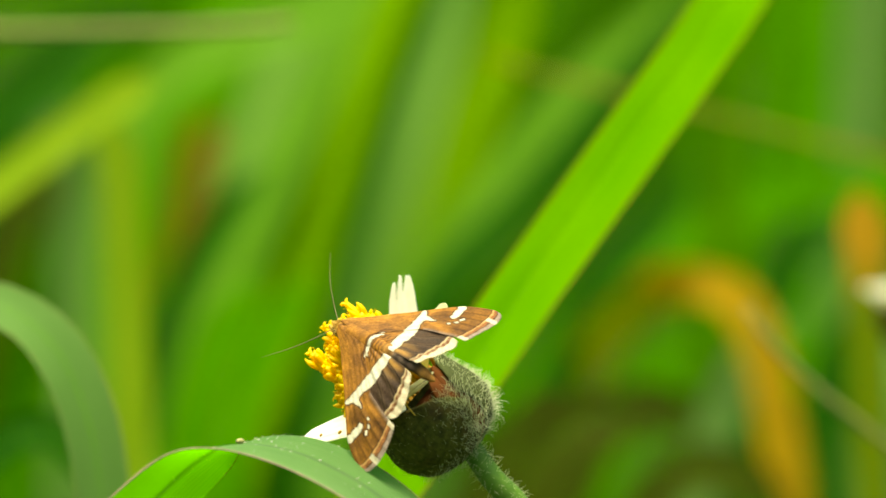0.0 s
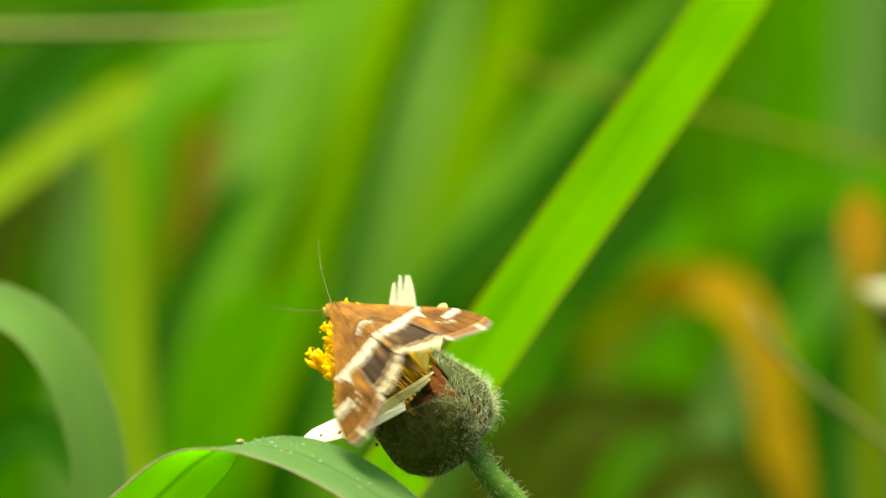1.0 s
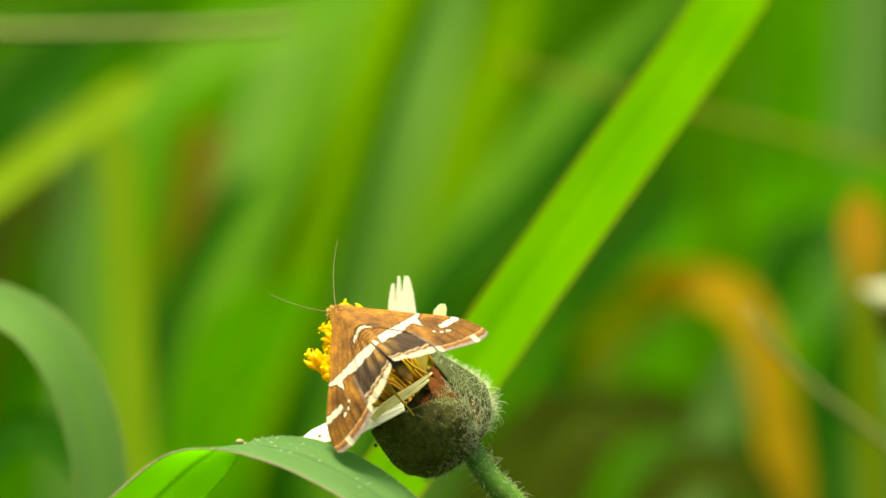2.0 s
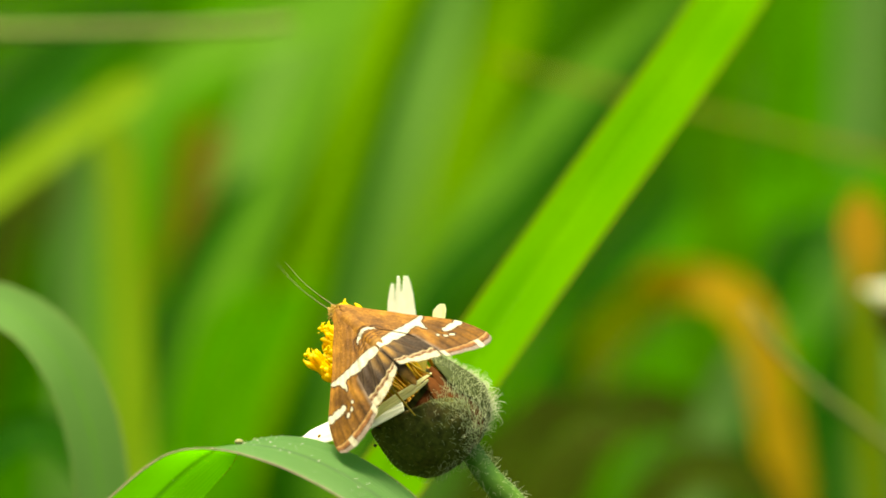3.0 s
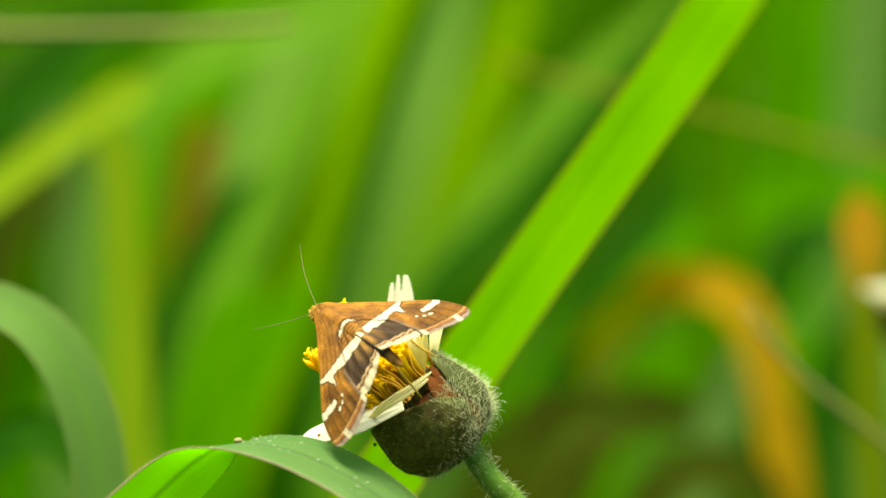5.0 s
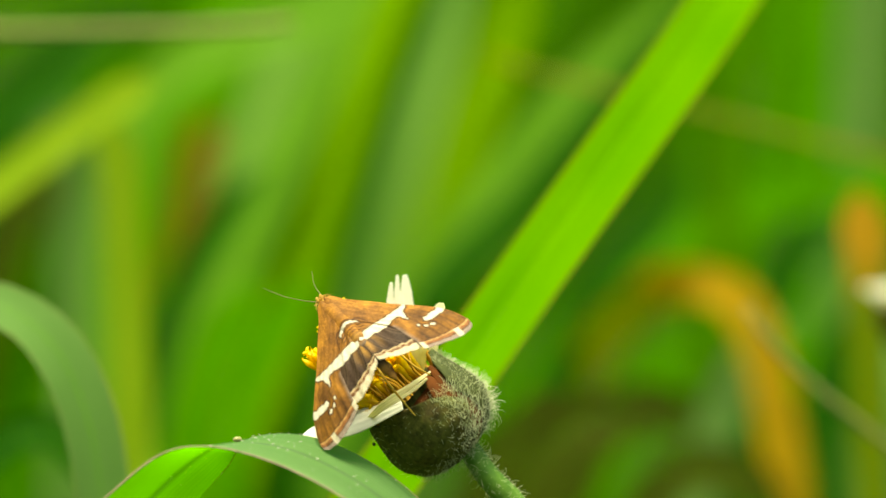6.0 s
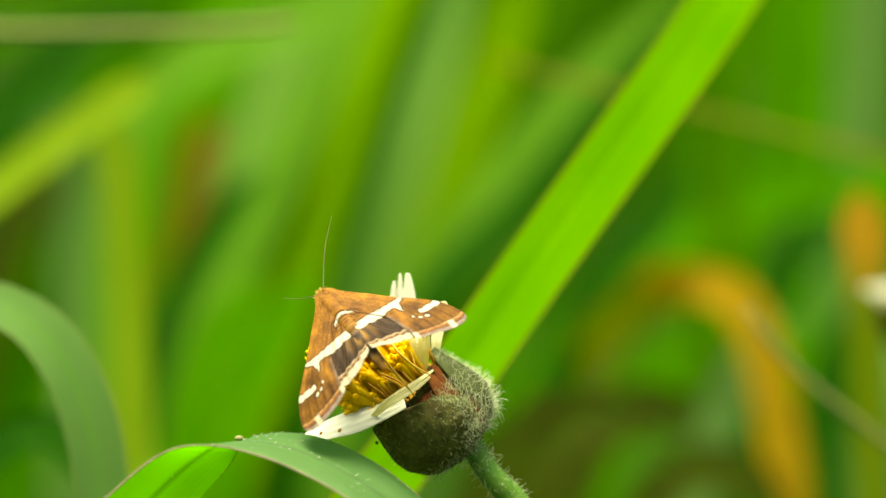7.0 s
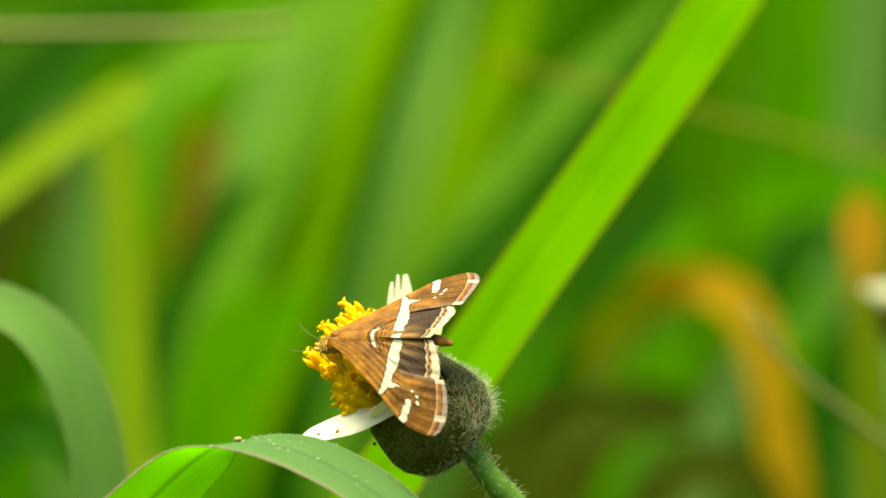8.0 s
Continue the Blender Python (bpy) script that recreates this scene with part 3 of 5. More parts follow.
def ray_petal(line, wide, lobes, curl, material, parent, label, side=(0, 1, 0), seed=1, cut=0.24, taper=0.0, splits=None):
    """A ray floret: a limb with lobes at its tip, cupped across. splits: where uneven lobes end across it, and how far each reaches."""
    rng = random.Random(seed)
    pts = spline(line, 80)
    bm = bmesh.new()
    cols = 48
    rows = []
    for i, p in enumerate(pts):
        t = i / 80
        ahead = Vector(pts[min(i + 1, 80)]) - Vector(pts[max(i - 1, 0)])
        b = Vector(side)
        b = (b - ahead * (b.dot(ahead) / ahead.length_squared)).normalized()
        up = ahead.cross(b).normalized()
        w = wide * (0.42 + 0.58 * min(1, t * 1.9) ** 0.8) * (1 - taper * max(0, (t - 0.35) / 0.65) ** 1.6)
        row = []
        for j in range(cols + 1):
            s = j / cols * 2 - 1
            ridge = 0.012 * math.cos(s * 11) + 0.05 * noise.noise(Vector((s * 2, t * 4, seed)))
            place = Vector(p) + b * (s * w / 2) + up * (curl * (s * s - 0.4) * w + ridge)
            row.append((bm.verts.new(place * MM), s, t))
        rows.append(row)

    def kept(s, t):
        if splits:
            x, start = (s + 1) / 2, 0.0
            for end, reach in splits:
                if x <= end:
                    d = abs((x - start) / (end - start) - 0.5) * 2
                    return t <= reach - cut * d ** 3.2 * (1.0 if 0.0 < start or end < 1.0 else 0.3)
                start = end
            return False
        x = (s + 1) / 2 * lobes
        k = min(int(x), lobes - 1)
        d = abs(x - k - 0.5) * 2
        reach = 1.0 - 0.045 * ((k * 7 + seed) % 3)
        if lobes > 1 and 0 < round(x) < lobes:
            reach -= cut * d ** 5
        return t <= reach - 0.13 * d ** 2.5

    for a, b in zip(rows, rows[1:]):
        for j in range(cols):
            if kept((a[j][1] + a[j + 1][1]) / 2, b[j][2]):
                bm.faces.new((a[j][0], a[j + 1][0], b[j + 1][0], b[j][0]))
    loose = [v for v in bm.verts if not v.link_faces]
    bmesh.ops.delete(bm, geom=loose, context="VERTS")
    bmesh.ops.solidify(bm, geom=bm.faces[:], thickness=0.06 * MM)
    return part("ray_petal", bm, material, parent, label)


def floret_mesh(bend, reach, seed):
    """A disc floret: a slender tube that widens like a funnel into five pointed lobes round the tip of its style."""
    rng = random.Random(seed)

    def along(z, x=0.0, y=0.0):
        k = z / 6.0
        return Vector((x + bend * math.sin(k * 2.6), y + bend * 0.6 * math.sin(k * 4.1 + seed), z)) * MM

    bm = tube([along(0), along(1.6), along(3.0), along(4.2), along(5.2)], [0.17 * MM, 0.20 * MM, 0.26 * MM, 0.36 * MM, 0.40 * MM], 20, 10)
    for k in range(5):
        a = 2 * math.pi * k / 5 + rng.uniform(-0.25, 0.25)
        c, s = math.cos(a), math.sin(a)
        out = rng.uniform(0.44, 0.64)
        tip = rng.uniform(-0.15, 0.45)
        tube([along(4.9, c * 0.27, s * 0.27), along(5.25, c * 0.40, s * 0.40), along(5.55, c * 0.48, s * 0.48), along(5.6 + tip, c * out, s * out)],
             [0.16 * MM, 0.19 * MM, 0.15 * MM, 0.03 * MM], 7, 6, bm)
    top = 5.2 + reach * 0.45
    tube([along(4.8), along(5.3), along(top)], [0.22 * MM, 0.25 * MM, 0.17 * MM], 8, 8, bm)
    for k in (1, -1):
        tube([along(top - 0.1), along(top + 0.16, 0.12 * k), along(top + 0.24, 0.30 * k, 0.06)], [0.13 * MM, 0.11 * MM, 0.04 * MM], 6, 6, bm)
    for k in range(34):
        a, z = rng.uniform(0, 6.28), rng.uniform(5.2, top + 0.2)
        r = rng.uniform(0.12, 0.42)
        size = rng.uniform(0.03, 0.055) * MM
        ball(along(z, r * math.cos(a), r * math.sin(a)), (size, size, size), 0.0, 3, 5, bm)
    return bm


def hair_coat(bm, rng, count, where, length, width=0.014, curl=1.0):
    for _ in range(count):
        p, out = where(rng)
        out = (out + Vector((rng.gauss(0, 0.35), rng.gauss(0, 0.35), rng.gauss(0, 0.35)))).normalized()
        bend = Vector((rng.gauss(0, 1), rng.gauss(0, 1), rng.gauss(0, 1))) * 0.22 * curl
        size = length * rng.uniform(0.4, 1.15)
        p = p * 1.0
        tube([(p - out * 0.08) * MM, (p + out * size * 0.5) * MM, (p + (out + bend).normalized() * size * 0.85 + bend * 0.3 * size) * MM, (p + (out + bend * 2.2).normalized() * size) * MM],
             [width * MM, width * 0.8 * MM, width * 0.6 * MM, width * 0.25 * MM], 5, 3, bm)


def daisy():
    plant = thing("daisy", Matrix.Translation((0.01, 0, 0)), "small yellow daisy with few white petals on a hairy stem", "flower", "daisies")
    base = Matrix.Translation((-0.01, 0, 0)) @ FLOWER_AT
    head = part("flower_head", tube([Vector((0, 0, z)) * MM for z, r in PROFILE] + [Vector((0, 0, 5.9 * MM))], [(r - 0.3) * MM if z < 4 else 2.0 * MM for z, r in PROFILE] + [0.5 * MM], 24, 28), BRACT, plant, "dark green cup")
    head.matrix_basis = base

    def sub(ob):
        ob.parent = head
        return ob

    part("receptacle", ball((0.2 * MM, 0, 4.0 * MM), (2.3 * MM, 2.3 * MM, 1.1 * MM), 0.12, 14, 24), BRACT_IN, head, "reddish brown base of the florets")
    for turn, half, top, lift in ((-0.88, 0.40, 5.1, -0.30), (-0.62, 0.30, 5.4, -0.15)):
        part("inner_scale", shell(turn, half, top, lift, 0.2, 0.85, 0.05), BRACT_IN, head, "thin reddish brown scale")
    turns = (-1.82, -0.20, 1.15, 2.35, 3.5)
    for k, turn in enumerate(turns):
        sub(part("bract", shell(turn, (0.93, 0.60, 0.7, 0.72, 0.66)[k], (5.6, 6.0, 5.6, 5.7, 5.5)[k], (0.24, 0.26, 0.2, 0.1, 0.22)[k], 0.4, (0.45, 0.8, 0.9, 0.9, 0.8)[k], 0.12, (0.28, 0, 0, 0, 0)[k]), BRACT if k != 1 else BRACT_PALE, head))
    rng, short = random.Random(11), random.Random(29)

    def around(a, z, lift, up):
        q = radius(z) + lift
        return Vector((q * math.cos(a), q * math.sin(a), z)), Vector((math.cos(a), math.sin(a), up)).normalized()

    coat = bmesh.new()
    hair_coat(coat, rng, 380, lambda r: around(r.gauss(-1.02, 0.24), r.uniform(0.3, 4.0), 0.26, 0.9), 0.60, 0.0115, 0.5)
    hair_coat(coat, short, 260, lambda r: around(r.gauss(-0.95, 0.32), r.uniform(0.0, 3.2), 0.26, 0.6), 0.42, 0.0095, 0.6)
    hair_coat(coat, short, 240, lambda r: around(r.uniform(-3.4, -1.0), r.uniform(-0.2, 1.2), 0.24, -0.5), 0.45, 0.009, 0.8)
    hair_coat(coat, rng, 110, lambda r: around(r.uniform(-2.9, -1.2), r.uniform(0.2, 5.0), 0.26, 0.9), 0.30, 0.006)
    hair_coat(coat, rng, 420, lambda r: around(r.gauss(0.04, 0.2), r.uniform(0.4, 5.6), 0.28, 0.3), 0.42, 0.010, 0.6)
    hair_coat(coat, rng, 420, lambda r: around(r.uniform(-0.55, -0.1), r.uniform(1.2, 5.7), 0.22, 0.9), 0.28, 0.007)
    hair_coat(coat, rng, 160, lambda r: around(r.gauss(0.05, 0.35), r.uniform(0.1, 3.6), 0.26, -0.3), 0.75, 0.013)
    hair_coat(coat, rng, 60, lambda r: around(r.gauss(0.05, 0.3), r.uniform(0.2, 3.0), 0.26, -0.2), 1.0, 0.014)
    hair_coat(coat, rng, 220, lambda r: around(r.uniform(0.5, 3.6), r.uniform(0.1, 5.2), 0.25, 0.2), 0.45, 0.010)
    tagged(part("head_hairs", coat, HAIR, head, "fine white hairs"), kind="stuff")
    # stem, down to the ground
    foot = Vector((0.0115, 0.004, -0.004))
    places = [at(828, 785), at(850, 818), at(872, 848), at(914, 894, 0.5), at(965, 990, 1), at(1030, 1300, 2), at(1030, 2500, 3)]
    line = [p - Vector((0.01, 0, 0)) for p in places] + [foot.lerp(places[-1], 0.4), foot]
    sub_stem = part("stem", tube(line, [0.7 * MM, 0.72 * MM, 0.76 * MM, 0.84 * MM, 0.88 * MM, 0.9 * MM, 1.0 * MM, 1.1 * MM, 1.2 * MM], 64, 14), STEM, plant, "green ribbed hairy stem")
    way = spline(line, 64)

    def on_stem(r):
        k = r.randint(0, 26)
        a, b = Vector(way[k]), Vector(way[k + 1])
        p, ahead = a.lerp(b, r.random()), (b - a).normalized()
        out = ahead.cross(Vector((r.gauss(0, 1), r.gauss(0, 1), r.gauss(0, 1)))).normalized()
        return (p + out * 0.75 * MM) / MM, out

    coat = bmesh.new()
    hair_coat(coat, rng, 560, on_stem, 0.70, 0.0115, 0.7)
    hair_coat(coat, short, 900, on_stem, 0.32, 0.008, 0.6)
    tagged(part("stem_hairs", coat, HAIR, sub_stem, "white bristles"), kind="stuff")
    # rays
    sub(ray_petal([(-0.5, -3.2, 5.1), (-2.7, -2.9, 6.25), (-4.6, -2.8, 7.35), (-6.4, -2.9, 8.35)], 1.95, 1, 0.05, PETAL, head, "white petal hanging over the leaf", (0.745, 0.75, 0.667), 3, 0.0, 0.6))
    sub(ray_petal([(-2.6, -2.9, 6.0), (-1.4, -3.7, 5.9), (0.6, -3.95, 5.35), (2.2, -3.6, 5.0)], 0.66, 2, 0.08, PETAL_THIN, head, "faded narrow petal curled along the rim", (0.0, 0.25, 1.0), 5, 0.1, 0.35))
    sub(ray_petal([(1.2, 2.6, 5.8), (2.3, 3.0, 7.5), (3.85, 3.2, 9.2), (5.33, 3.3, 10.58)], 1.95, 3, 0.05, PETAL, head, "upright white petal with three lobes", (-0.75, 0.1, 0.67), 8, 0.20, 0.34, ((0.48, 1.0), (0.73, 1.0), (1.0, 0.92))))
    sub(ray_petal([(2.7, -0.2, 5.4), (3.6, -0.4, 6.1), (4.7, 0.1, 6.8), (5.75, 0.4, 7.5)], 0.95, 1, 0.22, PETAL_THIN, head, "faded petal folded lengthwise", (-0.6, 0.5, 0.6), 9))
    sub(ray_petal([(1.5, -1.6, 5.5), (2.2, -2.0, 6.2), (2.8, -2.2, 6.8), (3.4, -2.2, 7.4)], 1.5, 3, 0.26, PETAL_WET, head, "translucent yellowish petal", (0.6, 0.3, -0.6), 13))
    for place, size in (((-5.35, -3.35, 7.7), 0.13), ((-4.45, -3.3, 6.95), 0.16)):
        part("blemish", ball(Vector(place) * MM, (size * MM, 0.05 * MM, size * 0.6 * MM), 0.3, 6, 8), ANTHER, head, "small brown blemish on the petal")
    # disc florets
    kinds = [floret_mesh(0.10, 1.6, 1), floret_mesh(-0.22, 2.0, 2), floret_mesh(0.32, 1.2, 3), floret_mesh(0.2, 1.8, 4)]
    meshes = []
    for bm in kinds:
        mesh = bpy.data.meshes.new("disc_floret")
        bm.to_mesh(mesh)
        bm.free()
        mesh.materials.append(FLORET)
        mesh.shade_smooth()
        meshes.append(mesh)
    def floret(k, foot, tip, wide):
        """Disc floret of the k-th kind from its foot to its tip, in millimetres on the head."""
        way = Vector(tip) - Vector(foot)
        ob = new("disc_floret", meshes[k % 4])
        ob.parent = head
        turn = way.to_track_quat("Z", "Y").to_matrix().to_4x4() @ Matrix.Rotation(k * 1.9, 4, "Z")
        ob.matrix_basis = Matrix.Translation(Vector(foot) * MM) @ turn @ Matrix.Diagonal((wide, wide, way.length / 6.1, 1))

    # the inner ones, close together
    for k in range(30):
        rho, a = 2.5 * math.sqrt((k + 0.5) / 30), k * 2.39996
        x, y = rho * math.cos(a), rho * math.sin(a)
        top = 10.9 + rng.uniform(-1.3, 0.4) - 1.5 * max(0.0, -x - 0.8) - 0.8 * max(0.0, x - 1.0)
        floret(k, (x * 0.8 - 0.1, y * 0.8, 5.2), (x * 1.08 - 0.35 + rng.uniform(-0.4, 0.4), y * 1.2 + rng.uniform(-0.4, 0.4), top), 0.98)
    # the long ones that stand clear of the rest, and short ones that spill over the rim
    for k, (x, y, top) in enumerate(((1.55, -0.4, 12.4), (1.95, 0.9, 11.2), (0.75, -1.2, 12.0), (-0.35, 0.2, 12.6), (-0.1, -1.3, 12.2), (-2.05, -0.6, 12.4), (-1.3, 0.8, 11.6),
                                     (-2.2, -1.6, 10.9), (-2.0, 0.9, 11.0), (-2.7, -0.6, 9.6), (-3.0, -1.5, 9.1), (-3.25, -0.2, 8.2), (-2.5, -2.1, 9.4), (-2.9, 0.9, 9.0), (-3.3, -1.4, 7.7),
                                     (-2.6, -2.0, 7.2), (-2.9, -0.8, 7.3), (-2.2, -2.5, 7.1), (-3.0, -2.1, 8.4), (-2.3, -2.5, 8.6), (-1.9, -2.6, 9.8), (-1.1, -2.3, 10.6))):
        floret(k + 1, (x * 0.72, y * 0.8, 5.1), (x, y, top - 0.5), 1.06)
    for k in range(18):
        x, y = -2.0 + 3.2 * k / 17 + rng.uniform(-0.15, 0.15), rng.uniform(-2.5, -1.7)
        floret(k + 2, (x, y, 5.0), (x - 0.35 + rng.uniform(-0.3, 0.3), y - rng.uniform(0.0, 0.5), rng.uniform(7.0, 8.9)), rng.uniform(0.85, 1.05))
    for k in range(5):
        x, y = rng.uniform(0.8, 1.8), rng.uniform(-2.2, -1.1)
        floret(k, (x, y, 5.2), (x + 0.2, y - 0.3, rng.uniform(7.6, 8.4)), 1.0)
    bristles = bmesh.new()
    for k in range(70):
        a, rho = rng.uniform(0, 6.28), 2.75 * math.sqrt(rng.random())
        p = Vector((rho * math.cos(a), rho * math.sin(a), 5.0))
        tall = rng.uniform(1.2, 2.6)
        lean = Vector((math.cos(a), math.sin(a), 0)) * rho * 0.12
        wob = Vector((rng.gauss(0, 0.25), rng.gauss(0, 0.25), 0))
        tube([p * MM, (p + lean + wob + Vector((0, 0, tall * 0.5))) * MM, (p + lean * 2 - wob + Vector((0, 0, tall))) * MM], [0.11 * MM, 0.09 * MM, 0.04 * MM], 6, 5, bristles)
    tagged(part("bristles", bristles, ANTHER, head, "brown bristles between the florets"), kind="stuff")
    sub(part("speck", ball((-3.58 * MM, -0.5 * MM, 4.7 * MM), (0.11 * MM, 0.11 * MM, 0.11 * MM), 0.2, 6, 8), SPECK, head, "tiny black speck"))
    return plant


DAISY = daisy()


def far_daisy():
    """Another daisy, side on, well behind."""
    spot = at(1578, 560, 110)
    foot = Vector((spot.x + 0.004, spot.y, -0.004))
    plant = thing("daisy", Matrix.Translation(foot), "white daisy far behind the grass leaves", "flower", "daisies")
    top = spot - foot
    part("stem", tube([Vector((0, 0, 0)), top * 0.5 + Vector((0.003, 0, 0)), top], [0.0009, 0.0008, 0.0006], 30, 8), STEM, plant)
    head = part("flower_head", ball((0, 0, 0), (1.3 * MM, 1.3 * MM, 1.5 * MM), 0.1, 10, 14), BRACT, plant)
    head.location = top
    for k in range(5):
        a = k * 1.2566 + 0.5
        c, s = math.cos(a), math.sin(a)
        ray_petal([(c * 0.8, s * 0.8, 1.0), (c * 1.6, s * 1.6, 1.9), (c * 2.4, s * 2.4, 2.2)], 1.7, 3, 0.08, PETAL, head, "", (-s, c, 0), k + 2)
    part("disc", ball((0, 0, 1.2 * MM), (0.9 * MM, 0.9 * MM, 0.5 * MM), 0.25, 10, 14), FLORET, head, "yellow disc")
    return plant


far_daisy()


# ---- the moth ----
# the wings' edges, in millimetres from the moth's middle: along the body, and out from it
COSTA = [(1.42, 0.2), (1.62, 0.58), (2.2, 0.98), (3.5, 2.25), (4.75, 3.5), (5.9, 4.85), (6.7, 5.65), (7.6, 6.18), (8.4, 6.5), (8.88, 6.52)]
INNER = [(1.5, 0.02), (2.4, 0.0), (3.4, 0.03), (4.2, 0.5), (5.2, 1.38), (6.2, 2.25), (7.7, 2.74), (8.6, 2.96), (9.2, 3.06)]
OUTER = [(8.88, 6.52), (9.24, 6.15), (9.52, 5.35), (9.52, 4.4), (9.39, 3.6), (9.2, 3.06)]
HIND_FRONT = [(3.3, 0.5), (4.6, 1.7), (6.1, 2.85), (7.4, 3.28), (8.6, 3.22)]
HIND_BACK = [(3.5, 0.04), (5.0, 0.05), (6.4, 0.06), (7.4, 0.10), (8.2, 0.24)]
HIND_OUTER = [(8.6, 3.22), (8.86, 2.85), (8.94, 2.35), (8.82, 1.7), (8.54, 0.88), (8.2, 0.24)]
HINGE = Vector((1.8, 0.6, 0.5))
BAND = [(5.62, -0.3), (5.62, 0.2), (5.50, 0.9), (5.45, 1.6), (5.37, 2.2), (5.24, 2.9), (5.11, 3.45), (4.98, 3.9), (5.28, 3.74), (5.60, 3.47),
        (5.95, 3.42), (6.38, 3.42), (6.22, 3.25), (5.96, 3.12), (5.78, 2.92), (5.84, 2.6), (6.05, 2.2), (6.24, 1.7), (6.16, 1.1), (6.24, 0.4), (6.22, -0.3)]
SPOT = [(7.08, 4.18), (6.82, 4.25), (6.68, 4.7), (6.53, 5.15), (6.32, 5.58), (6.62, 5.80), (6.92, 5.58), (7.11, 5.0), (7.22, 4.5)]


def rough_edge(u, v, scale=3.0, amount=0.06):
    return amount * noise.noise(Vector((u * scale, v * scale, 1.7))) * 1.3 + amount * 0.8 * noise.noise(Vector((u * scale * 3, v * scale * 3, 5.1)))


BROWN, ORANGE, DARK = Vector((0.160, 0.070, 0.018)), Vector((0.415, 0.184, 0.028)), Vector((0.040, 0.024, 0.015))
CREAM, WHITE, LINE = Vector((0.46, 0.38, 0.24)), Vector((0.57, 0.53, 0.42)), Vector((0.036, 0.017, 0.010))
GREY, OCHRE = Vector((0.25, 0.19, 0.15)), Vector((0.36, 0.19, 0.045))


def streak_depth(u, v, ends, half):
    """How far inside a rounded streak of scales a place of the wing lies, in millimetres."""
    (ax, ay), (bx, by) = ends
    dx, dy = bx - ax, by - ay
    k = max(0, min(1, ((u - ax) * dx + (v - ay) * dy) / (dx * dx + dy * dy)))
    return half - math.hypot(u - ax - k * dx, v - ay - k * dy)


def patch_depth(u, v, corners):
    """How far inside a patch of scales with these corners a place lies."""
    inside, near = False, 9.0
    for (ax, ay), (bx, by) in zip(corners, corners[1:] + corners[:1]):
        if (ay > v) != (by > v) and u < ax + (bx - ax) * (v - ay) / (by - ay):
            inside = not inside
        near = min(near, -streak_depth(u, v, ((ax, ay), (bx, by)), 0.0))
    return near if inside else -near


def band_depth(u, v):
    if not 4.5 < u < 6.9 or v > 4.3:
        return -1.0
    return patch_depth(u, v, BAND) + rough_edge(u, v, 3.4, 0.05)


def scale_noise(u, v, seed):
    """Rows of scales: fine flecks drawn out along the veins."""
    along, across = 0.78 * u + 0.62 * v, 0.78 * v - 0.62 * u
    return 0.24 * noise.noise(Vector((u * 3.1, v * 3.1, seed))) + 0.24 * noise.noise(Vector((along * 1.6, across * 8, seed + 3))) + 0.30 * noise.noise(Vector((along * 5, across * 17, seed + 5)))


def shoulder_marks(u, v, c):
    """The pale bow across the shoulders and the dark creases round it: the colour there and how deep in the bow."""
    if v > 1.7 or u > 5.8:
        return c, -1.0
    bow = u - 0.48 * v * v
    wave = 0.07 * math.sin(v * 7 + 1) * min(1, v) + 0.10 * noise.noise(Vector((u * 2, v * 3, 6)))
    for ring, reach, dark in ((3.98, 1.5, 1.0), (4.10, 0.9, 0.8), (4.54, 1.3, 0.95), (4.82, 1.1, 0.95), (5.12, 1.3, 0.8), (3.4, 0.7, 0.35)):
        c = c.lerp(LINE, dark * max(0, 1 - abs(bow + wave - ring) / 0.10) * max(0, min(1, (reach - v) * 3)))
    return c, min(0.115 - abs(bow - 4.26), 0.80 - v) + rough_edge(u, v, 4, 0.02)


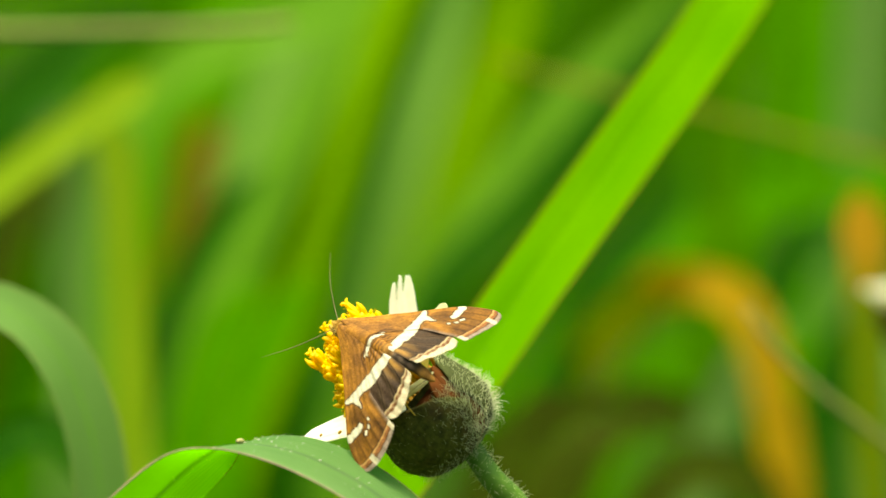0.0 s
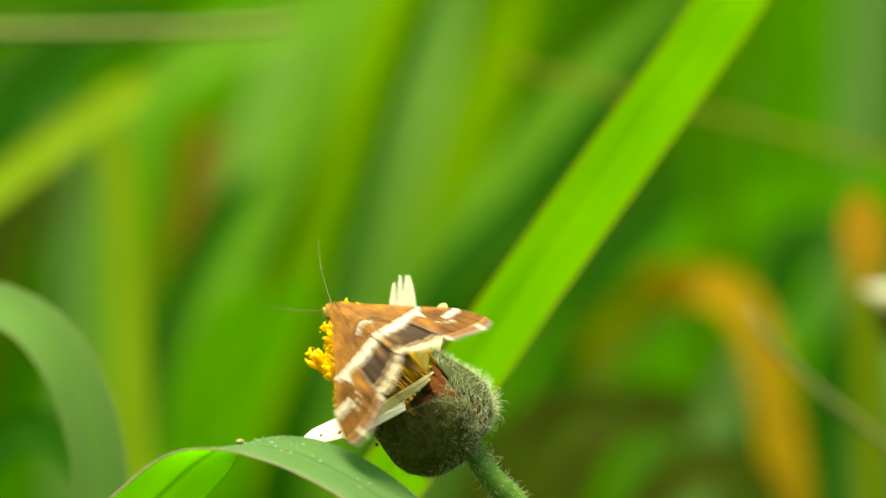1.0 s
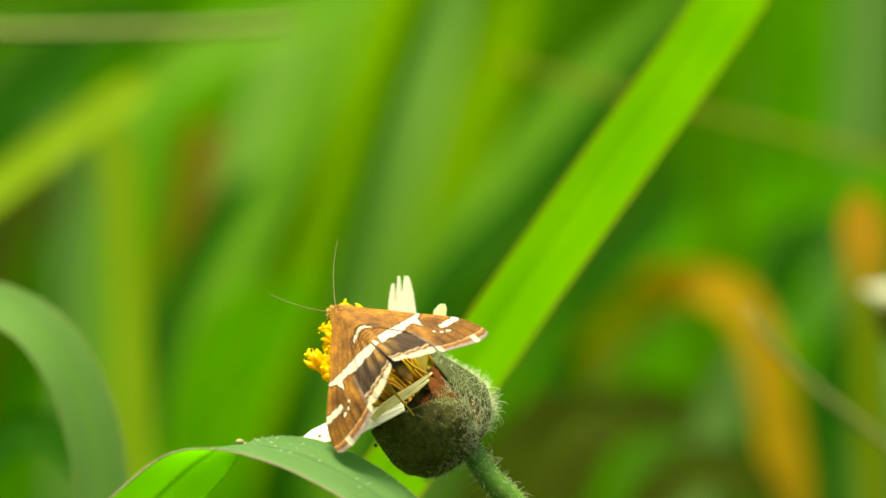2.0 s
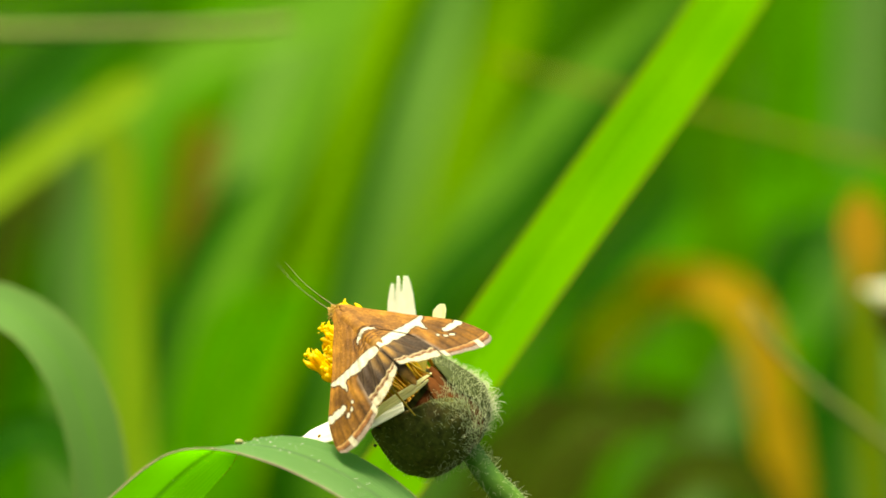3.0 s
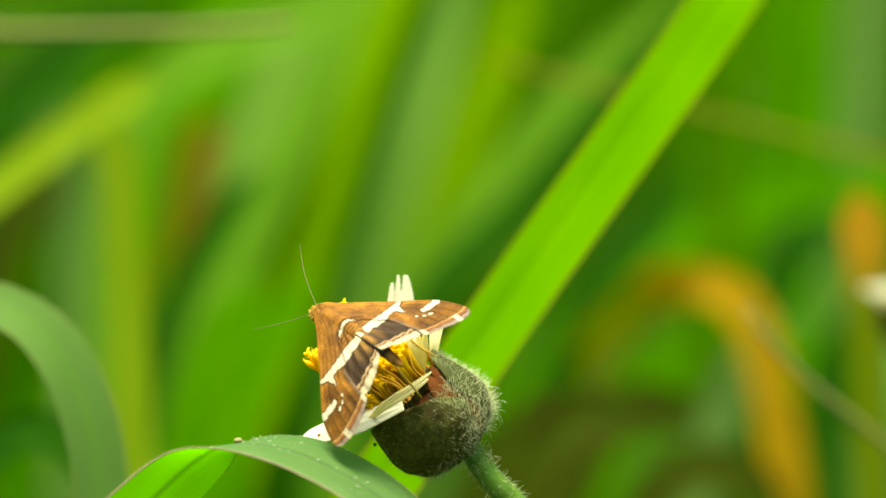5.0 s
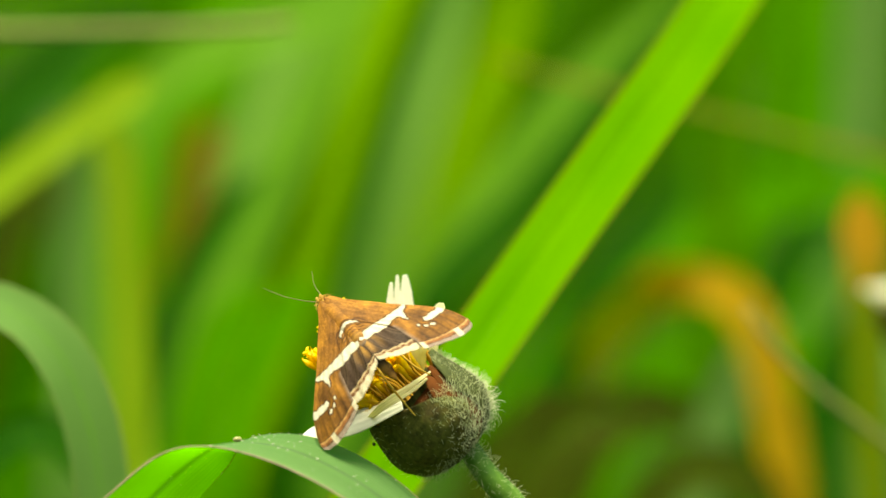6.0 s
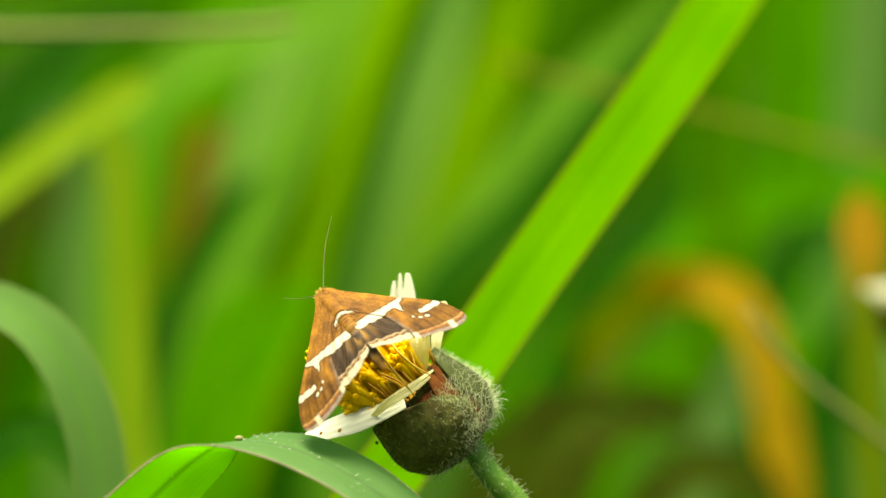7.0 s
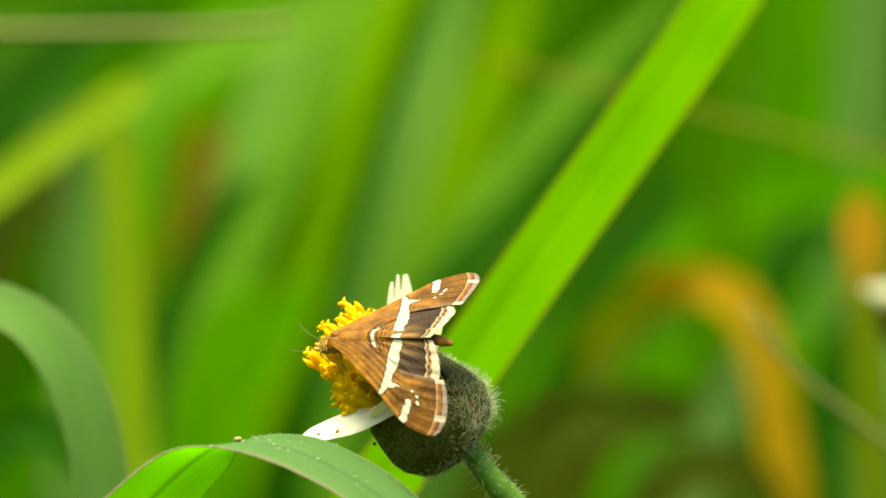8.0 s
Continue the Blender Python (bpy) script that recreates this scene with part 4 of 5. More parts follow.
def fore_colour(u, v, s, t):
    """s runs from the front edge (0) to the inner one (1), t from the root (0) to the outer margin (1)."""
    grain = noise.noise(Vector((u * 1.3, v * 1.3, 0)))
    fine = noise.noise(Vector((u * 9, v * 9, 2)))
    c = BROWN.lerp(ORANGE, max(0, min(1, 0.62 + 0.55 * grain - 0.5 * s)))
    c = c * (1 + 0.25 * fine)
    ribs = math.sin(s * 34 + 1.5 * noise.noise(Vector((s * 6, 3, 0))))
    if t > 0.45:
        c = c * (1 - 0.5 * max(0, ribs) ** 4 * min(1, (t - 0.45) * 3)) * (1 - 0.30 * max(0, min(1, (t - 0.52) * 4)))
    # smoky patches: behind the band, and round the pale spot
    smoke = max(0, 1 - math.hypot((u - 6.35) / 0.7, (v - 4.0) / 0.9)) + 0.8 * max(0, 1 - math.hypot((u - 7.6) / 1.2, (v - 5.0) / 0.9)) * (0.5 + fine)
    c = c.lerp(BROWN * 0.5, max(0, min(0.75, smoke)))
    c = c.lerp(ORANGE * 1.1, 0.55 * max(0, 1 - math.hypot((u - 6.9) / 1.5, (v - 3.15) / 0.55)))
    if s > 0.98 and u > 5.0:
        c = c.lerp(LINE, 0.45)
    if s > 0.90 and u > 6.3:
        c = c.lerp(GREY, 0.5 * min(1, (s - 0.90) * 14))
    c = c * (1 + scale_noise(u, v, 8))
    c = c.lerp(DARK, 0.5 * max(0, min(0.8, 1.3 * noise.noise(Vector((u * 1.1 + 4, v * 1.5, 20))) + 0.45 * fine - 0.1)) * min(1, max(0.15, u - 4.2)))
    away = (1 - t) * 8.4 + 0.03 * fine
    if away < 0.86:
        c = c.lerp(LINE, 0.55)
    if away < 0.76:
        c = CREAM.lerp(ORANGE, 0.7) * (0.7 + 0.4 * abs(math.sin(s * 26)))
    if away < 0.64:
        c = Vector((0.22, 0.09, 0.032)) * (1 + 0.35 * fine)
    if away < 0.42:
        c = LINE.lerp(BROWN, 0.35)
    if away < 0.31:
        c = GREY * (1 + 0.35 * fine + 0.3 * math.sin(s * 210))
    if away < 0.78 and (abs(s - 0.34) < 0.045 or s > 0.90):
        c = CREAM.lerp(WHITE, 0.5) * (1 + 0.15 * fine)
    edge = rough_edge(u, v, 4.5, 0.05)
    deep = [band_depth(u, v), patch_depth(u, v, SPOT) + edge, streak_depth(u, v, ((7.58, 4.42), (7.66, 4.56)), 0.10) + edge,
            streak_depth(u, v, ((7.46, 3.98), (7.56, 4.10)), 0.085) + edge, streak_depth(u, v, ((7.16, 3.66), (7.26, 3.72)), 0.055) + edge]
    c, bow = shoulder_marks(u, v, c)
    deep.append(bow)
    d = max(deep)
    if d > 0:
        return WHITE.lerp(CREAM, max(0, 0.75 - d * 7)) * (1 + 0.10 * fine)
    if d > -0.11:
        return LINE.lerp(c, max(0, (-d - 0.03) / 0.08) * 0.9)
    return c


def hind_colour(u, v, s, t):
    fine = noise.noise(Vector((u * 8, v * 8, 4)))
    speck = noise.noise(Vector((u * 24, v * 24, 1)))
    c = Vector((0.066, 0.040, 0.024)).lerp(DARK * 0.8, max(0, min(1, (t - 0.45) * 2.2))) * (1 + 0.5 * fine + 0.7 * speck)
    fan = math.atan2(v + 0.4, u - 3.2)
    near = max(0, min(1, 1.35 - v)) * max(0, min(1, (7.7 - u) * 1.3)) * (0.5 + 0.5 * math.sin(fan * 38 + 2 * noise.noise(Vector((u, v, 9)))))
    c = c.lerp(OCHRE * (1 + 0.4 * speck), 0.85 * near)
    if u < 5.45:
        c = BROWN.lerp(ORANGE, 0.35) * (1 + scale_noise(u, v, 8))
    c, bow = shoulder_marks(u, v, c)
    fold = abs(((fan * 5.6 + 0.06 * math.sin(u * 3)) % 1.0) - 0.5)
    shows = max(0, min(1, (u - 5.2) * 3))
    c = c.lerp(Vector((0.010, 0.006, 0.004)), 0.9 * shows * max(0, 1 - fold / 0.055))
    c = c.lerp(Vector((0.30, 0.20, 0.11)), 0.22 * shows * max(0, 1 - abs(fold - 0.13) / 0.06))
    away = (1 - t) * 5.6
    if away < 0.92:
        c = c.lerp(LINE, 0.6)
    away += 0.04 * math.sin(s * 37) + 0.04 * noise.noise(Vector((s * 22, 4, 0)))
    if away < 0.82:
        c = CREAM.lerp(OCHRE, 0.3)
    if away < 0.70:
        c = Vector((0.13, 0.05, 0.018)).lerp(CREAM, 0.45 * max(0, math.sin(s * 52 + 3 * fine)) ** 2)
    if away < 0.46:
        c = CREAM.lerp(WHITE, 0.3) * (1 + 0.3 * fine + 0.12 * math.sin(s * 190))
    d = max(band_depth(u, v), bow)
    if d > 0:
        return WHITE.lerp(CREAM, max(0, 0.75 - d * 7)) * (1 + 0.1 * fine)
    if d > -0.09:
        return LINE.lerp(c, -d / 0.11)
    return c


def wing(name, side, front, back, outer, colour, drop, pleat, parent, label):
    """One wing by its front, back and outer edges; side is 1 on the right and -1 on the left."""
    cols, rows = 200, 110
    f, b, o = spline([(*p, 0) for p in front], cols), spline([(*p, 0) for p in back], cols), spline([(*p, 0) for p in outer], rows)
    bm = bmesh.new()
    layer = bm.verts.layers.float_color.new("scales")
    grid = []
    for i in range(cols + 1):
        t = i / cols
        line = []
        for j in range(rows + 1):
            s = j / rows
            p = f[i][:2] * (1 - s) + b[i][:2] * s
            p = p + (o[j][:2] - (f[-1][:2] * (1 - s) + b[-1][:2] * s)) * t ** 3
            u, v = float(p[0]), float(p[1])
            c = colour(u, v, s, t)
            if t > 0.975:
                k = (t - 0.975) / 0.025
                u += k * (0.07 * noise.noise(Vector((v * 14, side, 1))) + (0.05 if (j // 2) % 2 else -0.02))
            reach = v - HINGE.y
            z = drop - 0.012 * reach * reach + 0.08 * math.sin(math.pi * s) * (1 - 0.5 * t)
            z += pleat * math.sin(math.atan2(v + 0.4, u - 3.0) * 35.2) * min(1, max(0, u - 3.6) * 0.5) + 0.016 * math.sin(s * 34) * min(1, t * 2)
            z += 0.03 * noise.noise(Vector((u * 0.9, v * 0.9, side * 3))) - 0.10 * max(0, (t - 0.9) * 10) ** 2 * (0.4 + 0.6 * math.sin(s * 5 + side))
            vert = bm.verts.new(Vector((u - HINGE.x, side * (v - HINGE.y), z)) * MM)
            vert[layer] = (max(0, c[0]), max(0, c[1]), max(0, c[2]), 1)
            line.append(vert)
        grid.append(line)
    for a, c in zip(grid, grid[1:]):
        for j in range(rows):
            bm.faces.new((a[j], c[j], c[j + 1], a[j + 1]) if side < 0 else (a[j], a[j + 1], c[j + 1], c[j]))
    ob = part(name, bm, WING, parent, label)
    skin = ob.modifiers.new("skin", "SOLIDIFY")
    skin.thickness, skin.offset = 0.03 * MM, -1
    return ob


def trunk(start, end):
    """A stretch of the scaly body, thickest at the shoulders, with ringed segments."""
    bm = bmesh.new()
    layer = bm.verts.layers.float_color.new("scales")
    rings, cols, rows = [], 100, 36
    for i in range(cols + 1):
        u = start + (end - start) * i / cols
        w = float(np.interp(u, (1.0, 1.35, 2.3, 3.6, 5.6, 7.6, 8.5, 8.9, 9.1), (0.36, 0.66, 0.74, 0.62, 0.48, 0.40, 0.33, 0.22, 0.04)))
        mid = float(np.interp(u, (0.8, 2.2, 4.0, 5.5, 6.8, 7.8, 9.1), (-0.24, 0.16, 0.25, 0.30, 0.27, 0.02, -0.72)))
        w *= 1 + (0.04 * math.cos(u * 9.0) if u > 4 else 0)
        ring = []
        for j in range(rows):
            a = 2 * math.pi * j / rows
            y, z = w * math.sin(a), w * 0.86 * math.cos(a)
            vert = bm.verts.new(Vector((u, y, z + mid)) * MM)
            fleck = 1 + 0.35 * noise.noise(Vector((u * 7, y * 9, z * 9)))
            c = fore_colour(u, abs(y), 0.3, 0.3)
            if u > 5.3:
                c = BROWN.lerp(OCHRE, 0.5).lerp(Vector((0.10, 0.07, 0.05)), max(0, min(1, (u - 5.9) * 2, (8.4 - u) * 2))) * (0.9 + 0.3 * math.cos(u * 9)) * fleck
            vert[layer] = (*[max(0, q) for q in c], 1)
            ring.append(vert)
        rings.append(ring)
    for a, b in zip(rings, rings[1:]):
        for j in range(rows):
            bm.faces.new((a[j], a[(j + 1) % rows], b[(j + 1) % rows], b[j]))
    bm.faces.new(rings[0])
    bm.faces.new(rings[-1])
    bmesh.ops.recalc_face_normals(bm, faces=bm.faces)
    return bm


FACE_AT = Vector((0.92, 0.0, -0.36))          # the head's middle, in millimetres from the moth's origin


def moth():
    body = thing("moth", Matrix.Identity(4), "brown moth with white wing bands perched on the daisy", "moth")
    fore = [wing("forewing", k, COSTA, INNER, OUTER, fore_colour, 0.06, 0.0, body, "orange-brown wing with a white band and fringe") for k in (1, -1)]
    hind = [wing("hindwing", k, HIND_FRONT, HIND_BACK, HIND_OUTER, hind_colour, -0.02, 0.03, body, "dark brown wing with a cream fringe") for k in (1, -1)]
    part("thorax", trunk(1.05, 4.0), WING, body, "furry orange-brown")
    part("abdomen", trunk(3.9, 9.1), WING, body, "slender brown abdomen")

    def facing(x, y, z):
        return (FACE_AT + Vector((x, y, z))) * MM

    head = part("head", ball(facing(0, 0, 0), (0.42 * MM, 0.44 * MM, 0.4 * MM), 0.10, 16, 20), FACE, body, "ochre scaly head")
    for k in (1, -1):
        part("eye", ball(facing(-0.12, 0.34 * k, 0.0), (0.27 * MM, 0.2 * MM, 0.28 * MM), 0.0, 12, 16), EYE_DARK, head, "round dark eye")
        part("palp", tube([facing(-0.3, 0.12 * k, -0.1), facing(-0.7, 0.16 * k, -0.05), facing(-0.85, 0.14 * k, 0.12)], [0.15 * MM, 0.14 * MM, 0.07 * MM], 10, 8), FACE, head)
    fuzz = bmesh.new()
    tuft = random.Random(21)

    def on_face(r):
        d = Vector((r.gauss(-0.3, 0.8), r.gauss(0, 0.8), r.gauss(0.5, 0.7))).normalized()
        return FACE_AT + Vector((d.x * 0.42, d.y * 0.44, d.z * 0.4)), d

    hair_coat(fuzz, tuft, 240, on_face, 0.30, 0.02)
    tagged(part("face_scales", fuzz, FACE, head, "ochre hair-like scales"), kind="stuff")
    part("tongue", tube([facing(-0.45, 0, -0.2), facing(-0.8, 0, -0.8), facing(-0.6, 0, -1.7)], [0.05 * MM, 0.05 * MM, 0.03 * MM], 10, 6), LEG, head)
    feelers = []
    for k in (1, -1):
        bm = tube([(0, 0, 0), Vector((1.2, 0.03, 0.10)) * MM, Vector((3.0, 0.0, 0.12)) * MM, Vector((5.0, 0, -0.15)) * MM], [0.030 * MM, 0.024 * MM, 0.020 * MM, 0.010 * MM], 30, 6)
        feelers.append(part("antenna", bm, FEELER, body, "long thin feeler"))
    knees = [((1.7, 0.3), (1.6, 0.7, -1.2), (1.7, 0.6, -2.5), (1.5, 0.6, -3.0)), ((2.6, 0.3), (3.1, 1.3, -1.4), (3.3, 1.2, -2.8), (3.3, 1.1, -3.6))]
    for k in (1, -1):
        for (hx, hy), a, b, c in knees:
            pts = [Vector((hx, hy * k, -0.4)) * MM] + [Vector((x, y * k, z)) * MM for x, y, z in (a, b, c)]
            part("leg", tube(pts, [0.12 * MM, 0.10 * MM, 0.07 * MM, 0.035 * MM], 24, 7), LEG, body, "thin ochre leg")
    # the hind legs, which stay put on the flower while the body shifts over them
    planted = []
    for way in ([(664, 640, -3.6), (676, 664, -4.6), (706, 702, -5.0), (735, 736, -4.7)], [(690, 604, -3.4), (706, 624, -4.2), (733, 648, -4.3), (762, 664, -3.9)]):
        planted.append(part("leg", tube([at(*p) for p in way], [0.11 * MM, 0.085 * MM, 0.075 * MM, 0.04 * MM], 24, 7), LEG, body, "thin ochre leg"))
    return body, fore, hind, feelers, planted


MOTH, FORE, HIND, FEELERS, PLANTED = moth()


# ---- what moves ----
def motions():
    flat = SITE @ Matrix.Translation((0, -3.2 * MM, 0))

    def sit(x, z, rx, ry, rz):
        """The moth with its head at x, z millimetres on the plan, and its turns."""
        return flat @ pose(x * MM, 0, z * MM, 90) @ pose(0, 0, 0, rx, ry, rz)

    def hinge(side, droop, sweep):
        return pose(HINGE.x * MM, side * HINGE.y * MM, HINGE.z * MM, -side * droop) @ pose(0, 0, 0, 0, 0, -side * sweep)

    def aim(side, x, y, z):
        """A feeler that points along x, y, z in the moth's own space."""
        d = Vector((x, y, z)).normalized()
        b = d.cross(Vector((0, 1, 0))).normalized()
        m = Matrix((d, b, d.cross(b))).transposed().to_4x4()
        m.translation = (FACE_AT + Vector((-0.2, 0.2 * side, 0.3))) * MM
        return m

    perch = [
        (0, sit(-7.06, -4.41, -19.2, -38.9, -27.1)),
        (0.1, sit(-7.06, -4.41, -19.2, -38.9, -27.1)),
        (0.2333, sit(-7.06, -4.41, -19.2, -38.9, -27.1)),
        (0.3, sit(-6.87, -4.11, -22.0, -32.1, -30.9)),
        (0.5, sit(-6.87, -4.11, -22.0, -32.1, -30.9)),
        (0.9, sit(-6.99, -3.99, -22.0, -32.1, -30.9)),
        (0.9667, sit(-7.04, -3.91, -22.8, -34.8, -31.2)),
        (1, sit(-7.42, -3.30, -24.6, -41.9, -32.7)),
        (1.033, sit(-7.21, -3.26, -17.6, -45.4, -37.6)),
        (1.1, sit(-7.19, -3.26, -16.1, -46.6, -38.6)),
        (1.5, sit(-7.19, -3.44, -16.1, -46.6, -38.6)),
        (1.7, sit(-7.19, -3.43, -16.4, -45.8, -38.7)),
        (2.8, sit(-7.09, -3.33, -16.1, -40.9, -40.4)),
        (3, sit(-7.09, -3.33, -16.1, -40.9, -40.4)),
        (3.5, sit(-7.09, -3.33, -16.1, -40.9, -40.4)),
        (3.6, sit(-7.56, -3.29, -16.1, -42.0, -37.9)),
        (3.7, sit(-7.98, -3.30, -16.0, -43.1, -35.5)),
        (3.9, sit(-8.03, -3.25, -16.0, -43.1, -35.5)),
        (4, sit(-8.03, -3.25, -16.0, -43.1, -35.5)),
        (4.5, sit(-8.42, -3.64, -22.2, -45.3, -26.4)),
        (4.7, sit(-8.45, -3.64, -22.2, -45.3, -26.4)),
        (5.8, sit(-7.69, -2.66, -4.6, -42.6, -45.4)),
        (6, sit(-7.85, -2.74, -4.6, -42.6, -45.4)),
        (6.5, sit(-8.02, -2.80, -4.4, -42.5, -44.9)),
        (6.6, sit(-7.88, -2.43, -3.8, -42.6, -48.3)),
        (6.7, sit(-7.66, -1.88, -2.9, -42.7, -53.5)),
        (6.8, sit(-7.71, -2.01, -2.9, -42.7, -53.5)),
        (6.9, sit(-7.86, -2.21, -4.4, -45.3, -50.9)),
        (7, sit(-7.85, -2.30, -5.8, -47.9, -48.3)),
        (7.25, sit(-7.85, -2.30, -5.8, -47.9, -48.3)),
        (7.4, sit(-7.86, -2.13, -2.9, -42.7, -53.5)),
        (7.5, sit(-7.86, -2.13, -2.9, -42.7, -53.5)),
        (7.6, sit(-7.89, -3.02, -30.4, -25.5, -28.5)),
        (7.7, sit(-8.10, -5.31, -37.5, -20.0, 2.0)),
        (7.8, sit(-8.11, -5.83, -35.2, -21.4, 2.9)),
        (8, sit(-8.04, -5.83, -35.2, -21.4, 2.9)),
    ]
    walk(MOTH, perch)
    walk(FORE[0], [(0, hinge(1, 19.4, -1.5)), (0.1, hinge(1, 19.4, -1.5)), (0.2333, hinge(1, 19.4, -1.5)), (0.3, hinge(1, 17.5, -0.4)), (0.5, hinge(1, 17.5, -0.4)), (0.9, hinge(1, 17.5, -0.4)), (0.9667, hinge(1, 17.9, 1.2)), (1, hinge(1, 16.0, 2.9)), (1.033, hinge(1, 14.6, 4.1)), (1.1, hinge(1, 15.6, 4.9)), (1.5, hinge(1, 15.6, 4.9)), (1.7, hinge(1, 15.5, 4.9)), (2.8, hinge(1, 17.3, 4.3)), (3, hinge(1, 17.3, 4.3)), (3.5, hinge(1, 17.3, 4.3)), (3.6, hinge(1, 16.9, 4.7)), (3.7, hinge(1, 16.5, 5.2)), (3.9, hinge(1, 16.5, 5.2)), (4, hinge(1, 16.5, 5.2)), (4.5, hinge(1, 15.2, 6.5)), (4.7, hinge(1, 15.2, 6.5)), (5.8, hinge(1, 15.9, 3.7)), (6, hinge(1, 15.9, 3.7)), (6.5, hinge(1, 16.6, 3.7)), (6.6, hinge(1, 14.7, 4.0)), (6.7, hinge(1, 11.8, 4.4)), (6.8, hinge(1, 11.8, 4.4)), (6.9, hinge(1, 13.2, 3.5)), (7, hinge(1, 14.5, 2.7)), (7.25, hinge(1, 14.5, 2.7)), (7.4, hinge(1, 11.8, 4.4)), (7.5, hinge(1, 11.8, 4.4)), (7.6, hinge(1, 11.5, 3.0)), (7.7, hinge(1, 16.8, 4.6)), (7.8, hinge(1, 16.0, 4.1)), (8, hinge(1, 16.0, 4.1))])
    walk(HIND[0], [(0, hinge(1, 19.4, 1.5)), (0.1, hinge(1, 19.4, 1.5)), (0.2333, hinge(1, 19.4, 1.5)), (0.3, hinge(1, 17.5, 2.6)), (0.5, hinge(1, 17.5, 2.6)), (0.9, hinge(1, 17.5, 2.6)), (0.9667, hinge(1, 17.9, 4.2)), (1, hinge(1, 16.0, 5.8)), (1.033, hinge(1, 14.6, 2.9)), (1.1, hinge(1, 15.6, 3.7)), (1.5, hinge(1, 15.6, 3.7)), (1.7, hinge(1, 15.5, 3.7)), (2.8, hinge(1, 17.3, 2.7)), (3, hinge(1, 17.3, 2.7)), (3.5, hinge(1, 17.3, 2.7)), (3.6, hinge(1, 16.9, 3.2)), (3.7, hinge(1, 16.5, 3.6)), (3.9, hinge(1, 16.5, 3.6)), (4, hinge(1, 16.5, 3.6)), (4.5, hinge(1, 15.2, 4.6)), (4.7, hinge(1, 15.2, 4.6)), (5.8, hinge(1, 15.9, 2.1)), (6, hinge(1, 15.9, 2.1)), (6.5, hinge(1, 16.6, 2.1)), (6.6, hinge(1, 14.7, 2.0)), (6.7, hinge(1, 11.8, 2.4)), (6.8, hinge(1, 11.8, 2.4)), (6.9, hinge(1, 13.2, 1.5)), (7, hinge(1, 14.5, 0.7)), (7.25, hinge(1, 14.5, 0.7)), (7.4, hinge(1, 11.8, 2.4)), (7.5, hinge(1, 11.8, 2.4)), (7.6, hinge(1, 11.5, 2.7)), (7.7, hinge(1, 16.8, 6.6)), (7.8, hinge(1, 16.0, 6.1)), (8, hinge(1, 16.0, 6.1))])
    walk(FORE[1], [(0, hinge(-1, 20.1, -6.9)), (0.1, hinge(-1, 20.1, -6.9)), (0.2333, hinge(-1, 20.1, -6.9)), (0.3, hinge(-1, 21.0, -7.9)), (0.5, hinge(-1, 21.0, -7.9)), (0.9, hinge(-1, 21.0, -7.9)), (0.9667, hinge(-1, 22.4, -3.1)), (1, hinge(-1, 20.5, 0.9)), (1.033, hinge(-1, 18.4, 1.4)), (1.1, hinge(-1, 19.2, -0.8)), (1.5, hinge(-1, 19.2, -0.8)), (1.7, hinge(-1, 19.2, -0.8)), (2.8, hinge(-1, 16.3, 0.3)), (3, hinge(-1, 16.3, 0.3)), (3.5, hinge(-1, 16.3, 0.3)), (3.6, hinge(-1, 17.9, 0.3)), (3.7, hinge(-1, 19.5, 0.2)), (3.9, hinge(-1, 19.5, 0.2)), (4, hinge(-1, 19.5, 0.2)), (4.5, hinge(-1, 18.9, -1.1)), (4.7, hinge(-1, 18.9, -1.1)), (5.8, hinge(-1, 15.4, 0.9)), (6, hinge(-1, 15.4, 0.9)), (6.5, hinge(-1, 14.7, 0.9)), (6.6, hinge(-1, 13.0, 1.4)), (6.7, hinge(-1, 10.5, 2.0)), (6.8, hinge(-1, 10.5, 2.0)), (6.9, hinge(-1, 10.0, 2.2)), (7, hinge(-1, 9.6, 2.4)), (7.25, hinge(-1, 9.6, 2.4)), (7.4, hinge(-1, 10.5, 2.0)), (7.5, hinge(-1, 10.5, 2.0)), (7.6, hinge(-1, 9.8, 1.0)), (7.7, hinge(-1, 14.6, 0.7)), (7.8, hinge(-1, 13.7, -0.4)), (8, hinge(-1, 13.7, -0.4))])
